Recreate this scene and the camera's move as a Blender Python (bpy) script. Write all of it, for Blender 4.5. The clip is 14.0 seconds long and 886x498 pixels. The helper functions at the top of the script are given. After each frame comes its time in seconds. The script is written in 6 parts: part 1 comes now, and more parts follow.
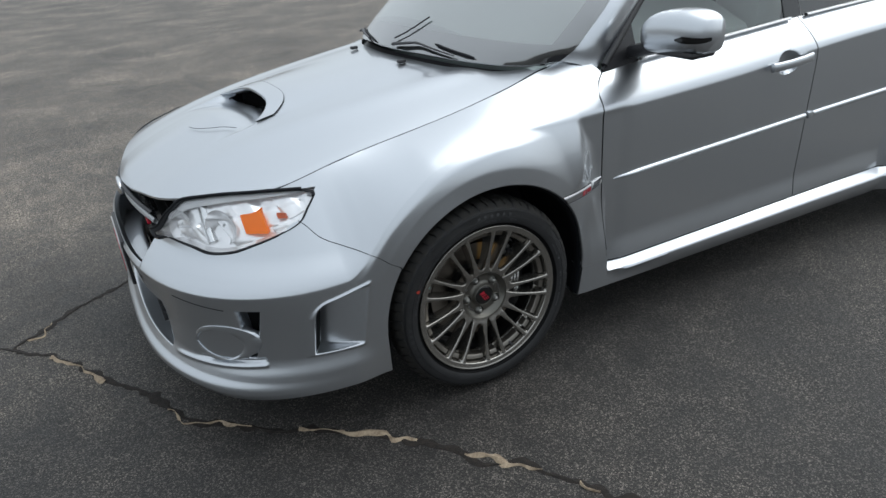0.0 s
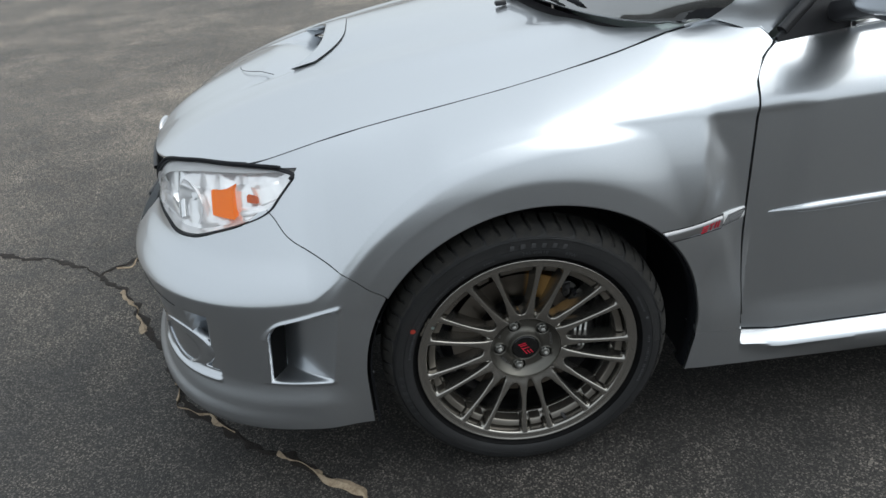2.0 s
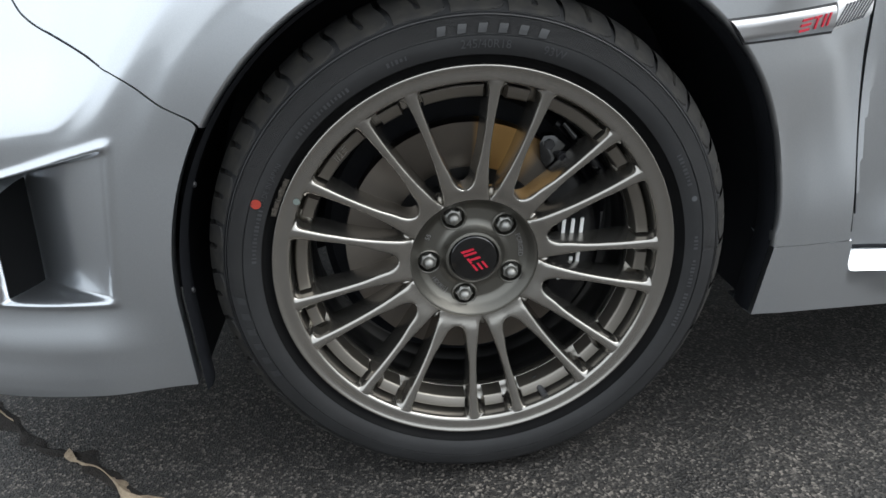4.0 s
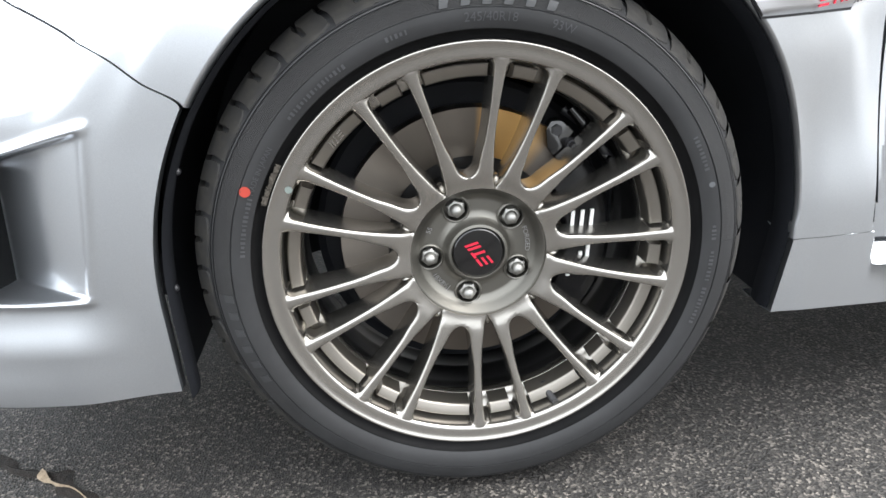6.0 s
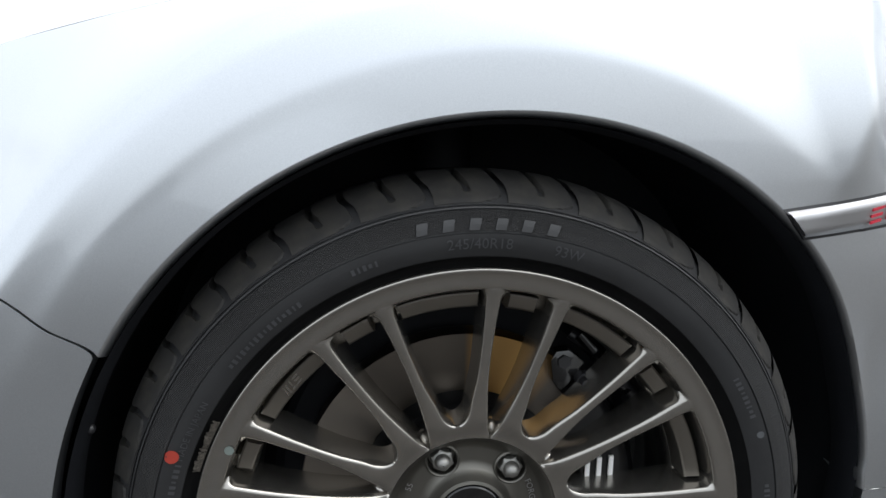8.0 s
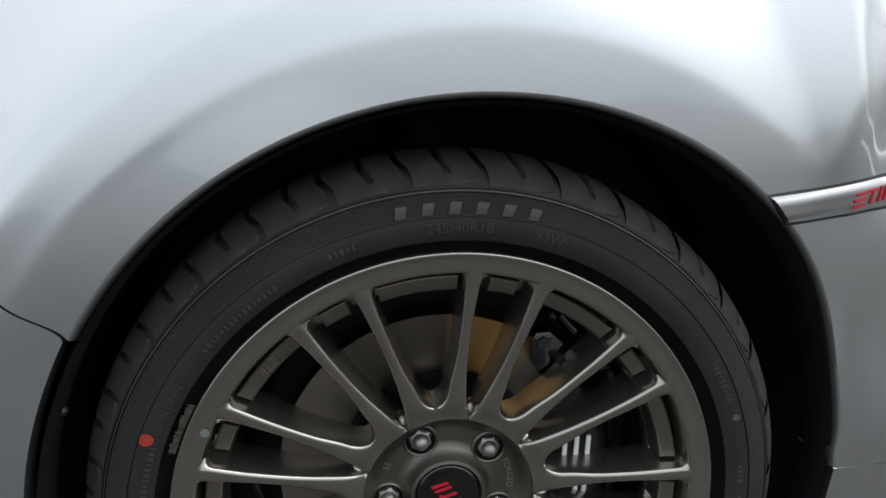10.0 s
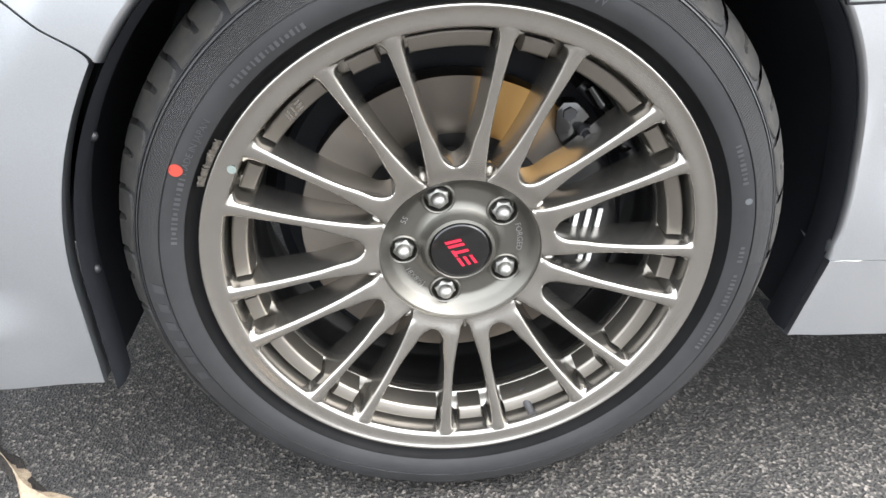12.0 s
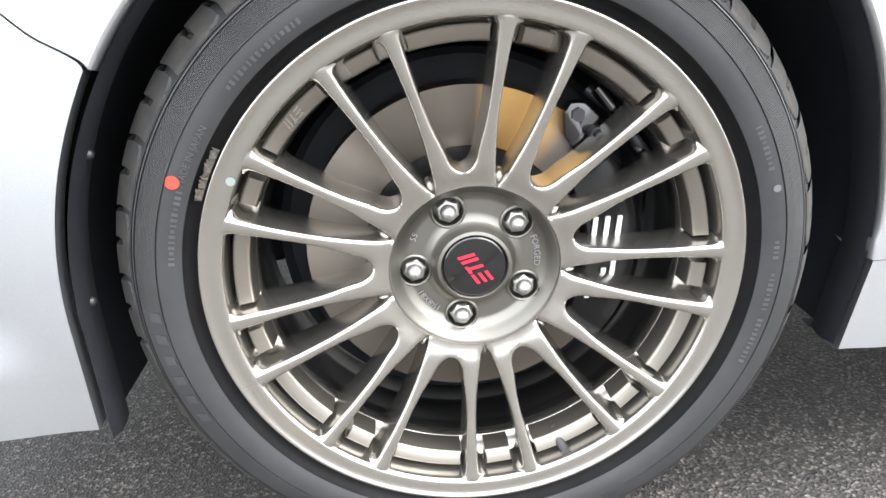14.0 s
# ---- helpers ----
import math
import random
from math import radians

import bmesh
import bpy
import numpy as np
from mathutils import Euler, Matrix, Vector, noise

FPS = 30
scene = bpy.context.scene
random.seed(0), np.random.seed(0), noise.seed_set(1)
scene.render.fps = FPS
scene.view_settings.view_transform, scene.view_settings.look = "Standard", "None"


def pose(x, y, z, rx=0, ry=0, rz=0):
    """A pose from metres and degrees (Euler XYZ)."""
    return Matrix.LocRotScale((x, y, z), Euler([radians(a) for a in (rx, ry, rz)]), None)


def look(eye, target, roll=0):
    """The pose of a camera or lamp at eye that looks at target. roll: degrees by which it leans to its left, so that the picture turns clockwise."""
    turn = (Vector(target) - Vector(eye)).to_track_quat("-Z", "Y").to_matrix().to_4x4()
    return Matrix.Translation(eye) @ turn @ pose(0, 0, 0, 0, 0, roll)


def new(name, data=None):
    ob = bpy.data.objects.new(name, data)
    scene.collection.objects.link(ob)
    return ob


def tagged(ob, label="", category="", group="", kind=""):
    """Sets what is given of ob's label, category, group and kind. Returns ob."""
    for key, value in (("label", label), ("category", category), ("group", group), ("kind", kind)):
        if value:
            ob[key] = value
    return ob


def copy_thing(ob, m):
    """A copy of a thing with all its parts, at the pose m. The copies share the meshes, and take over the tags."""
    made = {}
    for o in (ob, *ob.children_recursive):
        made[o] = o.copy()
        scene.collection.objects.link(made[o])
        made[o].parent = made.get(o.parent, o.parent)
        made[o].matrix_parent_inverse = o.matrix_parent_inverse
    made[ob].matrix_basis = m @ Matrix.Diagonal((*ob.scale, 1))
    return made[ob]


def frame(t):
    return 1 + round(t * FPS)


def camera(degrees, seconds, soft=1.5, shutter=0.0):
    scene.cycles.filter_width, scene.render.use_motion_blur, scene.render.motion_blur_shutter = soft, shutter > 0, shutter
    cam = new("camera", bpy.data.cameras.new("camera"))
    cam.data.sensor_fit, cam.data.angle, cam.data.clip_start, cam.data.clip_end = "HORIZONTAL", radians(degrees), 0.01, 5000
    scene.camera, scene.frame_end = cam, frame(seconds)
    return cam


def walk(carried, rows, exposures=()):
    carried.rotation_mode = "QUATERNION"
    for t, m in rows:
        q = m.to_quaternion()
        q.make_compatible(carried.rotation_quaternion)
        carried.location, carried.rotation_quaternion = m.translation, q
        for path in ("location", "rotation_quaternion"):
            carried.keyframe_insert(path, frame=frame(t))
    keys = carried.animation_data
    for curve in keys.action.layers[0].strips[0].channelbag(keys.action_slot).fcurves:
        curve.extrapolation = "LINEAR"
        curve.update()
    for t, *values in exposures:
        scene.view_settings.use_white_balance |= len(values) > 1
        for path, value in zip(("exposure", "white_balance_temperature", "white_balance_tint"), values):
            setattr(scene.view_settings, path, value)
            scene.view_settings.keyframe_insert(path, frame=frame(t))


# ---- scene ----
cam = camera(65.9, 14.0)
PATH = [
    (0, (-0.962, -1.603, 1.407), (-0.147, 0.003, 0.538), -4.8),
    (0.5, (-0.731, -1.458, 1.378), (0.036, 0.159, 0.484), -4.3),
    (1, (-0.533, -1.339, 1.344), (0.061, 0.324, 0.405), -5.6),
    (1.5, (-0.314, -1.299, 1.327), (-0.126, 0.447, 0.371), -6.0),
    (2, (-0.234, -1.196, 1.276), (-0.134, 0.552, 0.31), -5.7),
    (2.5, (-0.197, -1.04, 1.194), (-0.061, 0.667, 0.16), -3.8),
    (3, (-0.153, -0.865, 1.012), (-0.038, 0.879, 0.041), -3.4),
    (3.5, (-0.104, -0.766, 0.829), (0.03, 1.025, -0.051), -2.9),
    (4, (-0.092, -0.745, 0.694), (0.033, 1.067, -0.143), -4.0),
    (6.3, (-0.108, -0.709, 0.625), (0.058, 1.150, -0.10), -4.2),
    (6.5, (-0.097, -0.707, 0.619), (0.041, 1.178, -0.035), -4.8),
    (7, (-0.103, -0.659, 0.665), (0.041, 1.265, 0.138), -3.4),
    (7.5, (-0.094, -0.602, 0.698), (0.108, 1.323, 0.194), -3.4),
    (8, (-0.064, -0.553, 0.689), (0.124, 1.402, 0.313), -4.2),
    (10.3, (-0.056, -0.539, 0.711), (0.162, 1.369, 0.151), -3.3),
    (10.5, (-0.06, -0.542, 0.713), (0.14, 1.343, 0.074), -3.3),
    (11, (-0.06, -0.546, 0.712), (0.095, 1.275, -0.099), -1.2),
    (11.5, (-0.066, -0.55, 0.698), (0.089, 1.17, -0.311), 0.5),
    (12, (-0.07, -0.55, 0.678), (0.083, 1.149, -0.366), 0.9),
    (12.5, (-0.074, -0.554, 0.654), (0.083, 1.168, -0.351), 0.4),
    (13, (-0.07, -0.557, 0.607), (0.041, 1.259, -0.225), -2.8),
    (13.5, (-0.064, -0.554, 0.588), (0.053, 1.295, -0.165), -3.3),
    (14, (-0.065, -0.558, 0.581), (0.047, 1.289, -0.178), -3.2),
]
EXPOSURES = [
    (0.0, 0.53, 6180, 6), (2.0, 0.66, 6280, 5), (3.0, 0.47, 6320, 4), (3.5, 0.84, 6300, 5), (4.0, 1.52, 6330, 7), (6.5, 2.72, 6500, 9), (7.0, 2.38, 6480, 9), (7.5, 2.03, 6450, 9),
    (8.2, 1.18, 6380, 8), (10.3, 0.99, 6480, 7), (11.0, 1.48, 6480, 9), (11.5, 2.57, 6450, 10), (12.0, 3.26, 6500, 10), (12.5, 3.51, 6550, 10), (14.0, 3.62, 6550, 10),
]
walk(cam, [(t, look(eye, target, roll)) for t, eye, target, roll in PATH], EXPOSURES)

# ---- world and light: a bright overcast sky ----
world = bpy.data.worlds.new("overcast_sky")
scene.world = world
world.use_nodes = True
wn, wl = world.node_tree.nodes, world.node_tree.links
sky = wn.new("ShaderNodeTexSky")
sky.sky_type = "NISHITA"
sky.sun_disc = False
sky.sun_elevation = radians(52)
sky.sun_rotation = radians(88)
sky.dust_density = 4.0
grey = wn.new("ShaderNodeHueSaturation")
grey.inputs["Saturation"].default_value = 0.25
wl.new(sky.outputs["Color"], grey.inputs["Color"])
back = wn["Background"]
back.inputs["Strength"].default_value = 0.15
coord = wn.new("ShaderNodeTexCoord")
height = wn.new("ShaderNodeSeparateXYZ")
wl.new(coord.outputs["Generated"], height.inputs[0])
fall = wn.new("ShaderNodeMapRange")
for key, value in (("From Min", 0.0), ("From Max", 1.0), ("To Min", 0.74), ("To Max", 1.20)):
    fall.inputs[key].default_value = value
wl.new(height.outputs["Z"], fall.inputs["Value"])
cloud = wn.new("ShaderNodeVectorMath")
cloud.operation = "SCALE"
veil = wn.new("ShaderNodeMix")
veil.data_type = "RGBA"
veil.inputs[0].default_value = 0.6
veil.inputs[7].default_value = (4.3, 4.5, 4.75, 1)
wl.new(grey.outputs["Color"], veil.inputs[6])
wl.new(veil.outputs[2], cloud.inputs[0])
wl.new(fall.outputs["Result"], cloud.inputs["Scale"])
wl.new(cloud.outputs["Vector"], back.inputs["Color"])
sun = new("sun", bpy.data.lights.new("sun", "SUN"))
sun.data.energy = 0.55
sun.data.angle = radians(70)
sun.data.color = (1.0, 0.97, 0.93)
sun.matrix_world = look((5.0, -0.2, 6.4), (0, 0, 0))

# ---- materials ----


def material(name, colour, rough=0.5, metal=0.0, coat=0.0, coat_rough=0.03):
    m = bpy.data.materials.new(name)
    m.use_nodes = True
    b = m.node_tree.nodes["Principled BSDF"]
    b.inputs["Base Color"].default_value = (*colour, 1)
    b.inputs["Roughness"].default_value = rough
    b.inputs["Metallic"].default_value = metal
    b.inputs["Coat Weight"].default_value = coat
    b.inputs["Coat Roughness"].default_value = coat_rough
    return m, m.node_tree.nodes, m.node_tree.links, b


def noise_node(n, l, scale, detail=4.0, rough=0.6, coords="Object"):
    tc = n.new("ShaderNodeTexCoord")
    t = n.new("ShaderNodeTexNoise")
    t.inputs["Scale"].default_value = scale
    t.inputs["Detail"].default_value = detail
    t.inputs["Roughness"].default_value = rough
    l.new(tc.outputs[coords], t.inputs["Vector"])
    return t


def ramp(n, l, source, stops):
    r = n.new("ShaderNodeValToRGB")
    e = r.color_ramp.elements
    while len(e) < len(stops):
        e.new(0.5)
    for k, (p, c) in zip(e, stops):
        k.position = p
        k.color = (*c, 1) if hasattr(c, "__len__") else (c, c, c, 1)
    l.new(source, r.inputs["Fac"])
    return r


def mix(n, l, fac, a, b, mode="MIX"):
    m = n.new("ShaderNodeMix")
    m.data_type, m.blend_type = "RGBA", mode
    for sock, v in ((m.inputs[0], fac), (m.inputs[6], a), (m.inputs[7], b)):
        if hasattr(v, "default_value"):
            l.new(v, sock)
        else:
            sock.default_value = v if not hasattr(v, "__len__") else (*v, 1)
    return m.outputs[2]


def bump(n, l, b, height, strength, distance, normal=None):
    k = n.new("ShaderNodeBump")
    k.inputs["Strength"].default_value = strength
    k.inputs["Distance"].default_value = distance
    l.new(height, k.inputs["Height"])
    if normal is not None:
        l.new(normal, k.inputs["Normal"])
    l.new(k.outputs["Normal"], b.inputs["Normal"])
    return k.outputs["Normal"]


def silver_paint():
    m, n, l, b = material("silver_metallic_paint", (0.585, 0.612, 0.645), 0.32, 0.97, 1.0, 0.03)
    b.inputs["Coat IOR"].default_value = 1.9
    flakes = noise_node(n, l, 900.0, 2.0)
    mask = noise_node(n, l, 3.0, 5.0)
    c = ramp(n, l, flakes.outputs["Fac"], [(0.3, (0.555, 0.582, 0.615)), (0.7, (0.61, 0.637, 0.67))])
    l.new(c.outputs["Color"], b.inputs["Base Color"])
    r = ramp(n, l, mask.outputs["Fac"], [(0.3, 0.305), (0.75, 0.345)])
    l.new(r.outputs["Color"], b.inputs["Roughness"])
    return m


def alloy(name, colour, rough):
    m, n, l, b = material(name, colour, rough, 0.95)
    grain = noise_node(n, l, 1400.0, 2.0)
    dust = noise_node(n, l, 18.0, 6.0, 0.7)
    c = ramp(n, l, dust.outputs["Fac"], [(0.3, colour), (0.75, tuple(v * 0.92 for v in colour))])
    l.new(c.outputs["Color"], b.inputs["Base Color"])
    r = ramp(n, l, dust.outputs["Fac"], [(0.3, rough - 0.015), (0.7, rough + 0.025)])
    l.new(r.outputs["Color"], b.inputs["Roughness"])
    bump(n, l, b, grain.outputs["Fac"], 0.06, 0.0002)
    return m


def rubber(name, colour, rough, grain=700.0, amount=0.25):
    m, n, l, b = material(name, colour, rough)
    dust = noise_node(n, l, 14.0, 6.0, 0.7)
    fine = noise_node(n, l, grain, 3.0)
    c = ramp(n, l, dust.outputs["Fac"], [(0.3, colour), (0.75, tuple(v * 1.5 + 0.004 for v in colour))])
    l.new(c.outputs["Color"], b.inputs["Base Color"])
    bump(n, l, b, fine.outputs["Fac"], amount, 0.0006)
    return m


def asphalt_material():
    m, n, l, b = material("weathered_asphalt", (0.05, 0.05, 0.05), 0.8)
    tc = n.new("ShaderNodeTexCoord")
    vor = n.new("ShaderNodeTexVoronoi")
    vor.inputs["Scale"].default_value = 290.0
    l.new(tc.outputs["Object"], vor.inputs["Vector"])
    sep = n.new("ShaderNodeSeparateColor")
    l.new(vor.outputs["Color"], sep.inputs["Color"])
    stones = ramp(n, l, sep.outputs["Red"], [(0.0, (0.005, 0.0047, 0.0045)), (0.5, (0.0165, 0.0152, 0.0143)), (0.8, (0.044, 0.0407, 0.038)), (0.96, (0.13, 0.12, 0.11))])
    stains = noise_node(n, l, 0.9, 7.0, 0.62)
    stain = ramp(n, l, stains.outputs["Fac"], [(0.3, (0.55, 0.53, 0.51)), (0.5, (1.0, 0.975, 0.935)), (0.7, (1.8, 1.72, 1.60))])
    c = mix(n, l, 1.0, stones.outputs["Color"], stain.outputs["Color"], "MULTIPLY")
    blot = noise_node(n, l, 7.0, 6.0, 0.7)
    bl = ramp(n, l, blot.outputs["Fac"], [(0.35, 0.62), (0.65, 1.3)])
    c = mix(n, l, 1.0, c, bl.outputs["Color"], "MULTIPLY")
    # paler and browner further back
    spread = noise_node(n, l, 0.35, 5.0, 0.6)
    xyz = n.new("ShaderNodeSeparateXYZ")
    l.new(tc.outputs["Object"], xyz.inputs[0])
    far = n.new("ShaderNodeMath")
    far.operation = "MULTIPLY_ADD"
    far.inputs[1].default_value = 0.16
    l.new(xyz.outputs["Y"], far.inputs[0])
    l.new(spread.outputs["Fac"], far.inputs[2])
    far_share = ramp(n, l, far.outputs[0], [(0.62, 0.0), (1.0, 1.0)])
    socket = mix(n, l, 1.0, c, (3.4, 3.25, 3.0), "MULTIPLY")
    c = mix(n, l, far_share.outputs["Color"], c, socket)
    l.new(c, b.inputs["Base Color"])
    fine = noise_node(n, l, 420.0, 4.0)
    nn = bump(n, l, b, vor.outputs["Distance"], 0.55, 0.004)
    bump(n, l, b, fine.outputs["Fac"], 0.5, 0.0025, nn)
    r = ramp(n, l, blot.outputs["Fac"], [(0.3, 0.5), (0.7, 0.7)])
    l.new(r.outputs["Color"], b.inputs["Roughness"])
    return m


def earth(name, dark, light, scale):
    m, n, l, b = material(name, dark, 0.9)
    g = noise_node(n, l, scale, 6.0, 0.75)
    c = ramp(n, l, g.outputs["Fac"], [(0.3, dark), (0.7, light)])
    l.new(c.outputs["Color"], b.inputs["Base Color"])
    bump(n, l, b, g.outputs["Fac"], 0.7, 0.006)
    return m


def glass_material(name, tint, rough=0.0):
    m, n, l, b = material(name, tint, rough)
    b.inputs["Transmission Weight"].default_value = 1.0
    b.inputs["IOR"].default_value = 1.52
    return m


PAINT = silver_paint()
WHEEL = alloy("gunmetal_forged_alloy", (0.42, 0.402, 0.372), 0.225)
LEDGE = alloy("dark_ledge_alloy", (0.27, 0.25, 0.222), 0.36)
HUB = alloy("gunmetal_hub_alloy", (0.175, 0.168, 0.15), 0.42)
STEEL = alloy("chromed_steel", (0.36, 0.355, 0.335), 0.48)
CHROME = material("bright_chrome", (0.75, 0.75, 0.76), 0.08, 1.0)[0]
ROTOR = alloy("cast_iron_rotor", (0.20, 0.178, 0.155), 0.36)


def golden_reflection(m):
    """A warm reflection put into the colour of one sector, over turned metal."""
    n, l = m.node_tree.nodes, m.node_tree.links
    b = n["Principled BSDF"]
    turned = n.new("ShaderNodeTangent")
    turned.direction_type, turned.axis = "RADIAL", "Y"
    b.inputs["Anisotropic"].default_value = 0.8
    l.new(turned.outputs["Tangent"], b.inputs["Tangent"])
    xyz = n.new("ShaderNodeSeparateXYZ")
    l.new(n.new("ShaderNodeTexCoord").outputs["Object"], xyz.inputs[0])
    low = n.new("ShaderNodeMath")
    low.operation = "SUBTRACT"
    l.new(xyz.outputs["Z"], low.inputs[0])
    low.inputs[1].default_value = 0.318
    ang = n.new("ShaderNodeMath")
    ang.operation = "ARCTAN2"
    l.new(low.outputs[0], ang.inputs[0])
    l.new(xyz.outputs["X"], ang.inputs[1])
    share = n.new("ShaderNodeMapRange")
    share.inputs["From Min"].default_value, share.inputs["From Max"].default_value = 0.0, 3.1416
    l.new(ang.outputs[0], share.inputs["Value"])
    # golden reflection painted in by angle round the disc
    mask = ramp(n, l, share.outputs["Result"], [(0.26, 0.0), (0.33, 1.0), (0.455, 0.95), (0.475, 0.0)])
    socket = b.inputs["Base Color"].links[0].from_socket
    l.new(mix(n, l, mask.outputs["Color"], socket, (0.58, 0.35, 0.13)), b.inputs["Base Color"])


golden_reflection(ROTOR)


def tyre_rubber():
    """Sidewall rubber with a fine diamond hatch moulded into its outer band."""
    m = rubber("tyre_rubber", (0.0138, 0.0140, 0.0148), 0.52)
    n, l = m.node_tree.nodes, m.node_tree.links
    b = n["Principled BSDF"]

    def maths(op, a, c=None):
        k = n.new("ShaderNodeMath")
        k.operation = op
        for sock, v in zip(k.inputs, (a, c)):
            if v is None:
                continue
            if hasattr(v, "links"):
                l.new(v, sock)
            else:
                sock.default_value = v
        return k.outputs[0]

    xyz = n.new("ShaderNodeSeparateXYZ")
    l.new(n.new("ShaderNodeTexCoord").outputs["Object"], xyz.inputs[0])
    x, z = xyz.outputs["X"], xyz.outputs["Z"]
    ang = maths("MULTIPLY", maths("ARCTAN2", z, x), 760.0)
    rad = maths("SQRT", maths("ADD", maths("MULTIPLY", x, x), maths("MULTIPLY", z, z)))
    run = maths("MULTIPLY", rad, 2600.0)
    wave = maths("MULTIPLY", maths("SINE", maths("ADD", ang, run)), maths("SINE", maths("SUBTRACT", ang, run)))
    band = maths("MULTIPLY", maths("GREATER_THAN", rad, 0.2795), maths("LESS_THAN", rad, 0.2965))
    band = maths("MULTIPLY", band, maths("GREATER_THAN", z, 0.0))
    socket = b.inputs["Normal"].links[0].from_socket
    bump(n, l, b, maths("MULTIPLY", wave, band), 1.0, 0.0009, socket)
    return m


RUBBER = tyre_rubber()
RUBBER.node_tree.nodes["Principled BSDF"].inputs["Specular IOR Level"].default_value = 0.5
# rubber by the rim, with the groove's shade put into its colour
BEAD_SHADE = rubber("bead_groove_shade", (0.0016, 0.0016, 0.0018), 0.7)
BEAD_SHADE.node_tree.nodes["Principled BSDF"].inputs["Specular IOR Level"].default_value = 0.15
TREAD = rubber("tread_rubber", (0.010, 0.0095, 0.009), 0.75)
tn, tl = TREAD.node_tree.nodes, TREAD.node_tree.links
scuff = ramp(tn, tl, noise_node(tn, tl, 45.0, 7.0, 0.75).outputs["Fac"], [(0.42, 0.0), (0.62, 0.85)])
tl.new(mix(tn, tl, scuff.outputs["Color"], (0.010, 0.0095, 0.009), (0.026, 0.0235, 0.019)), tn["Principled BSDF"].inputs["Base Color"])
EMBOSS = rubber("embossed_rubber", (0.075, 0.076, 0.080), 0.5)
EMBOSS_DIM = rubber("dull_embossed_rubber", (0.025, 0.0254, 0.0265), 0.45)
LINER = rubber("black_liner_plastic", (0.0042, 0.0050, 0.0072), 0.68, 300.0)
LINER.node_tree.nodes["Principled BSDF"].inputs["Specular IOR Level"].default_value = 0.3
TRIM = rubber("black_trim_plastic", (0.014, 0.014, 0.016), 0.42, 500.0, 0.15)
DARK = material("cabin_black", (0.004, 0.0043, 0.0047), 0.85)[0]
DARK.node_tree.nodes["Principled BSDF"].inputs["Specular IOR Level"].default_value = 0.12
CABIN = material("grey_cabin_trim", (0.36, 0.41, 0.40), 0.8)[0]
BRIGHT = alloy("bright_anodised_strip", (0.78, 0.78, 0.79), 0.3)
FOIL = material("silver_foil", (0.80, 0.80, 0.80), 0.45, 0.25)[0]
RIB_GREY = material("foil_rib_grey", (0.10, 0.10, 0.105), 0.5)[0]
GLOSS = material("gloss_black", (0.005, 0.0048, 0.005), 0.10, 0.0, 0.4)[0]
CALIPER = rubber("black_caliper_enamel", (0.0025, 0.0025, 0.003), 0.22, 300.0, 0.12)
CALIPER.node_tree.nodes["Principled BSDF"].inputs["Specular IOR Level"].default_value = 0.22
RED = material("logo_red", (0.50, 0.012, 0.035), 0.45)[0]
DOT_RED = material("paint_dot_red", (0.34, 0.035, 0.02), 0.6)[0]
WHITE = material("logo_white", (0.62, 0.62, 0.62), 0.5)[0]
MARK_WHITE = material("caliper_mark_white", (0.80, 0.80, 0.79), 0.5)[0]
DOT_WHITE = material("paint_dot_white", (0.15, 0.18, 0.165), 0.6)[0]
MARK_GREY = material("inspection_mark_grey", (0.09, 0.095, 0.10), 0.5)[0]
TAG = earth("torn_paper", (0.012, 0.010, 0.008), (0.12, 0.105, 0.085), 300.0)
AMBER_DARK = material("dark_amber_lens", (0.50, 0.09, 0.02), 0.4)[0]
AMBER = material("amber_lens", (1.0, 0.20, 0.0), 0.5)[0]
REFLECTOR = material("lamp_reflector", (0.97, 0.97, 0.98), 0.12, 0.55)[0]
LAMP_GREY = material("lamp_inner_grey", (0.55, 0.56, 0.57), 0.35, 0.2)[0]
LAMP_SILVER = material("lamp_housing_silver", (0.80, 0.81, 0.82), 0.2, 0.8)[0]
GLASS = glass_material("tinted_window_glass", (0.80, 0.90, 0.88), 0.0)
GLASS.node_tree.nodes["Principled BSDF"].inputs["IOR"].default_value = 1.9
SCREEN_GLASS = glass_material("green_windscreen_glass", (0.80, 0.93, 0.90), 0.0)
for key, value in (("IOR", 2.5), ("Coat Weight", 1.0), ("Coat IOR", 2.5), ("Coat Roughness", 0.0)):
    SCREEN_GLASS.node_tree.nodes["Principled BSDF"].inputs[key].default_value = value
CLEAR = glass_material("clear_lamp_lens", (0.985, 0.99, 0.995))
CLEAR.node_tree.nodes["Principled BSDF"].inputs["IOR"].default_value = 1.33
BADGE = alloy("satin_badge_metal", (0.43, 0.43, 0.44), 0.36)
ASPHALT = asphalt_material()
SAND = earth("sandy_joint_fill", (0.16, 0.115, 0.075), (0.46, 0.37, 0.26), 60.0)
CRACK = earth("dirty_crack", (0.005, 0.0042, 0.0036), (0.028, 0.021, 0.016), 60.0)
BARREL = rubber("black_barrel_paint", (0.004, 0.004, 0.0042), 0.38, 300.0, 0.1)

# ---- mesh helpers ----


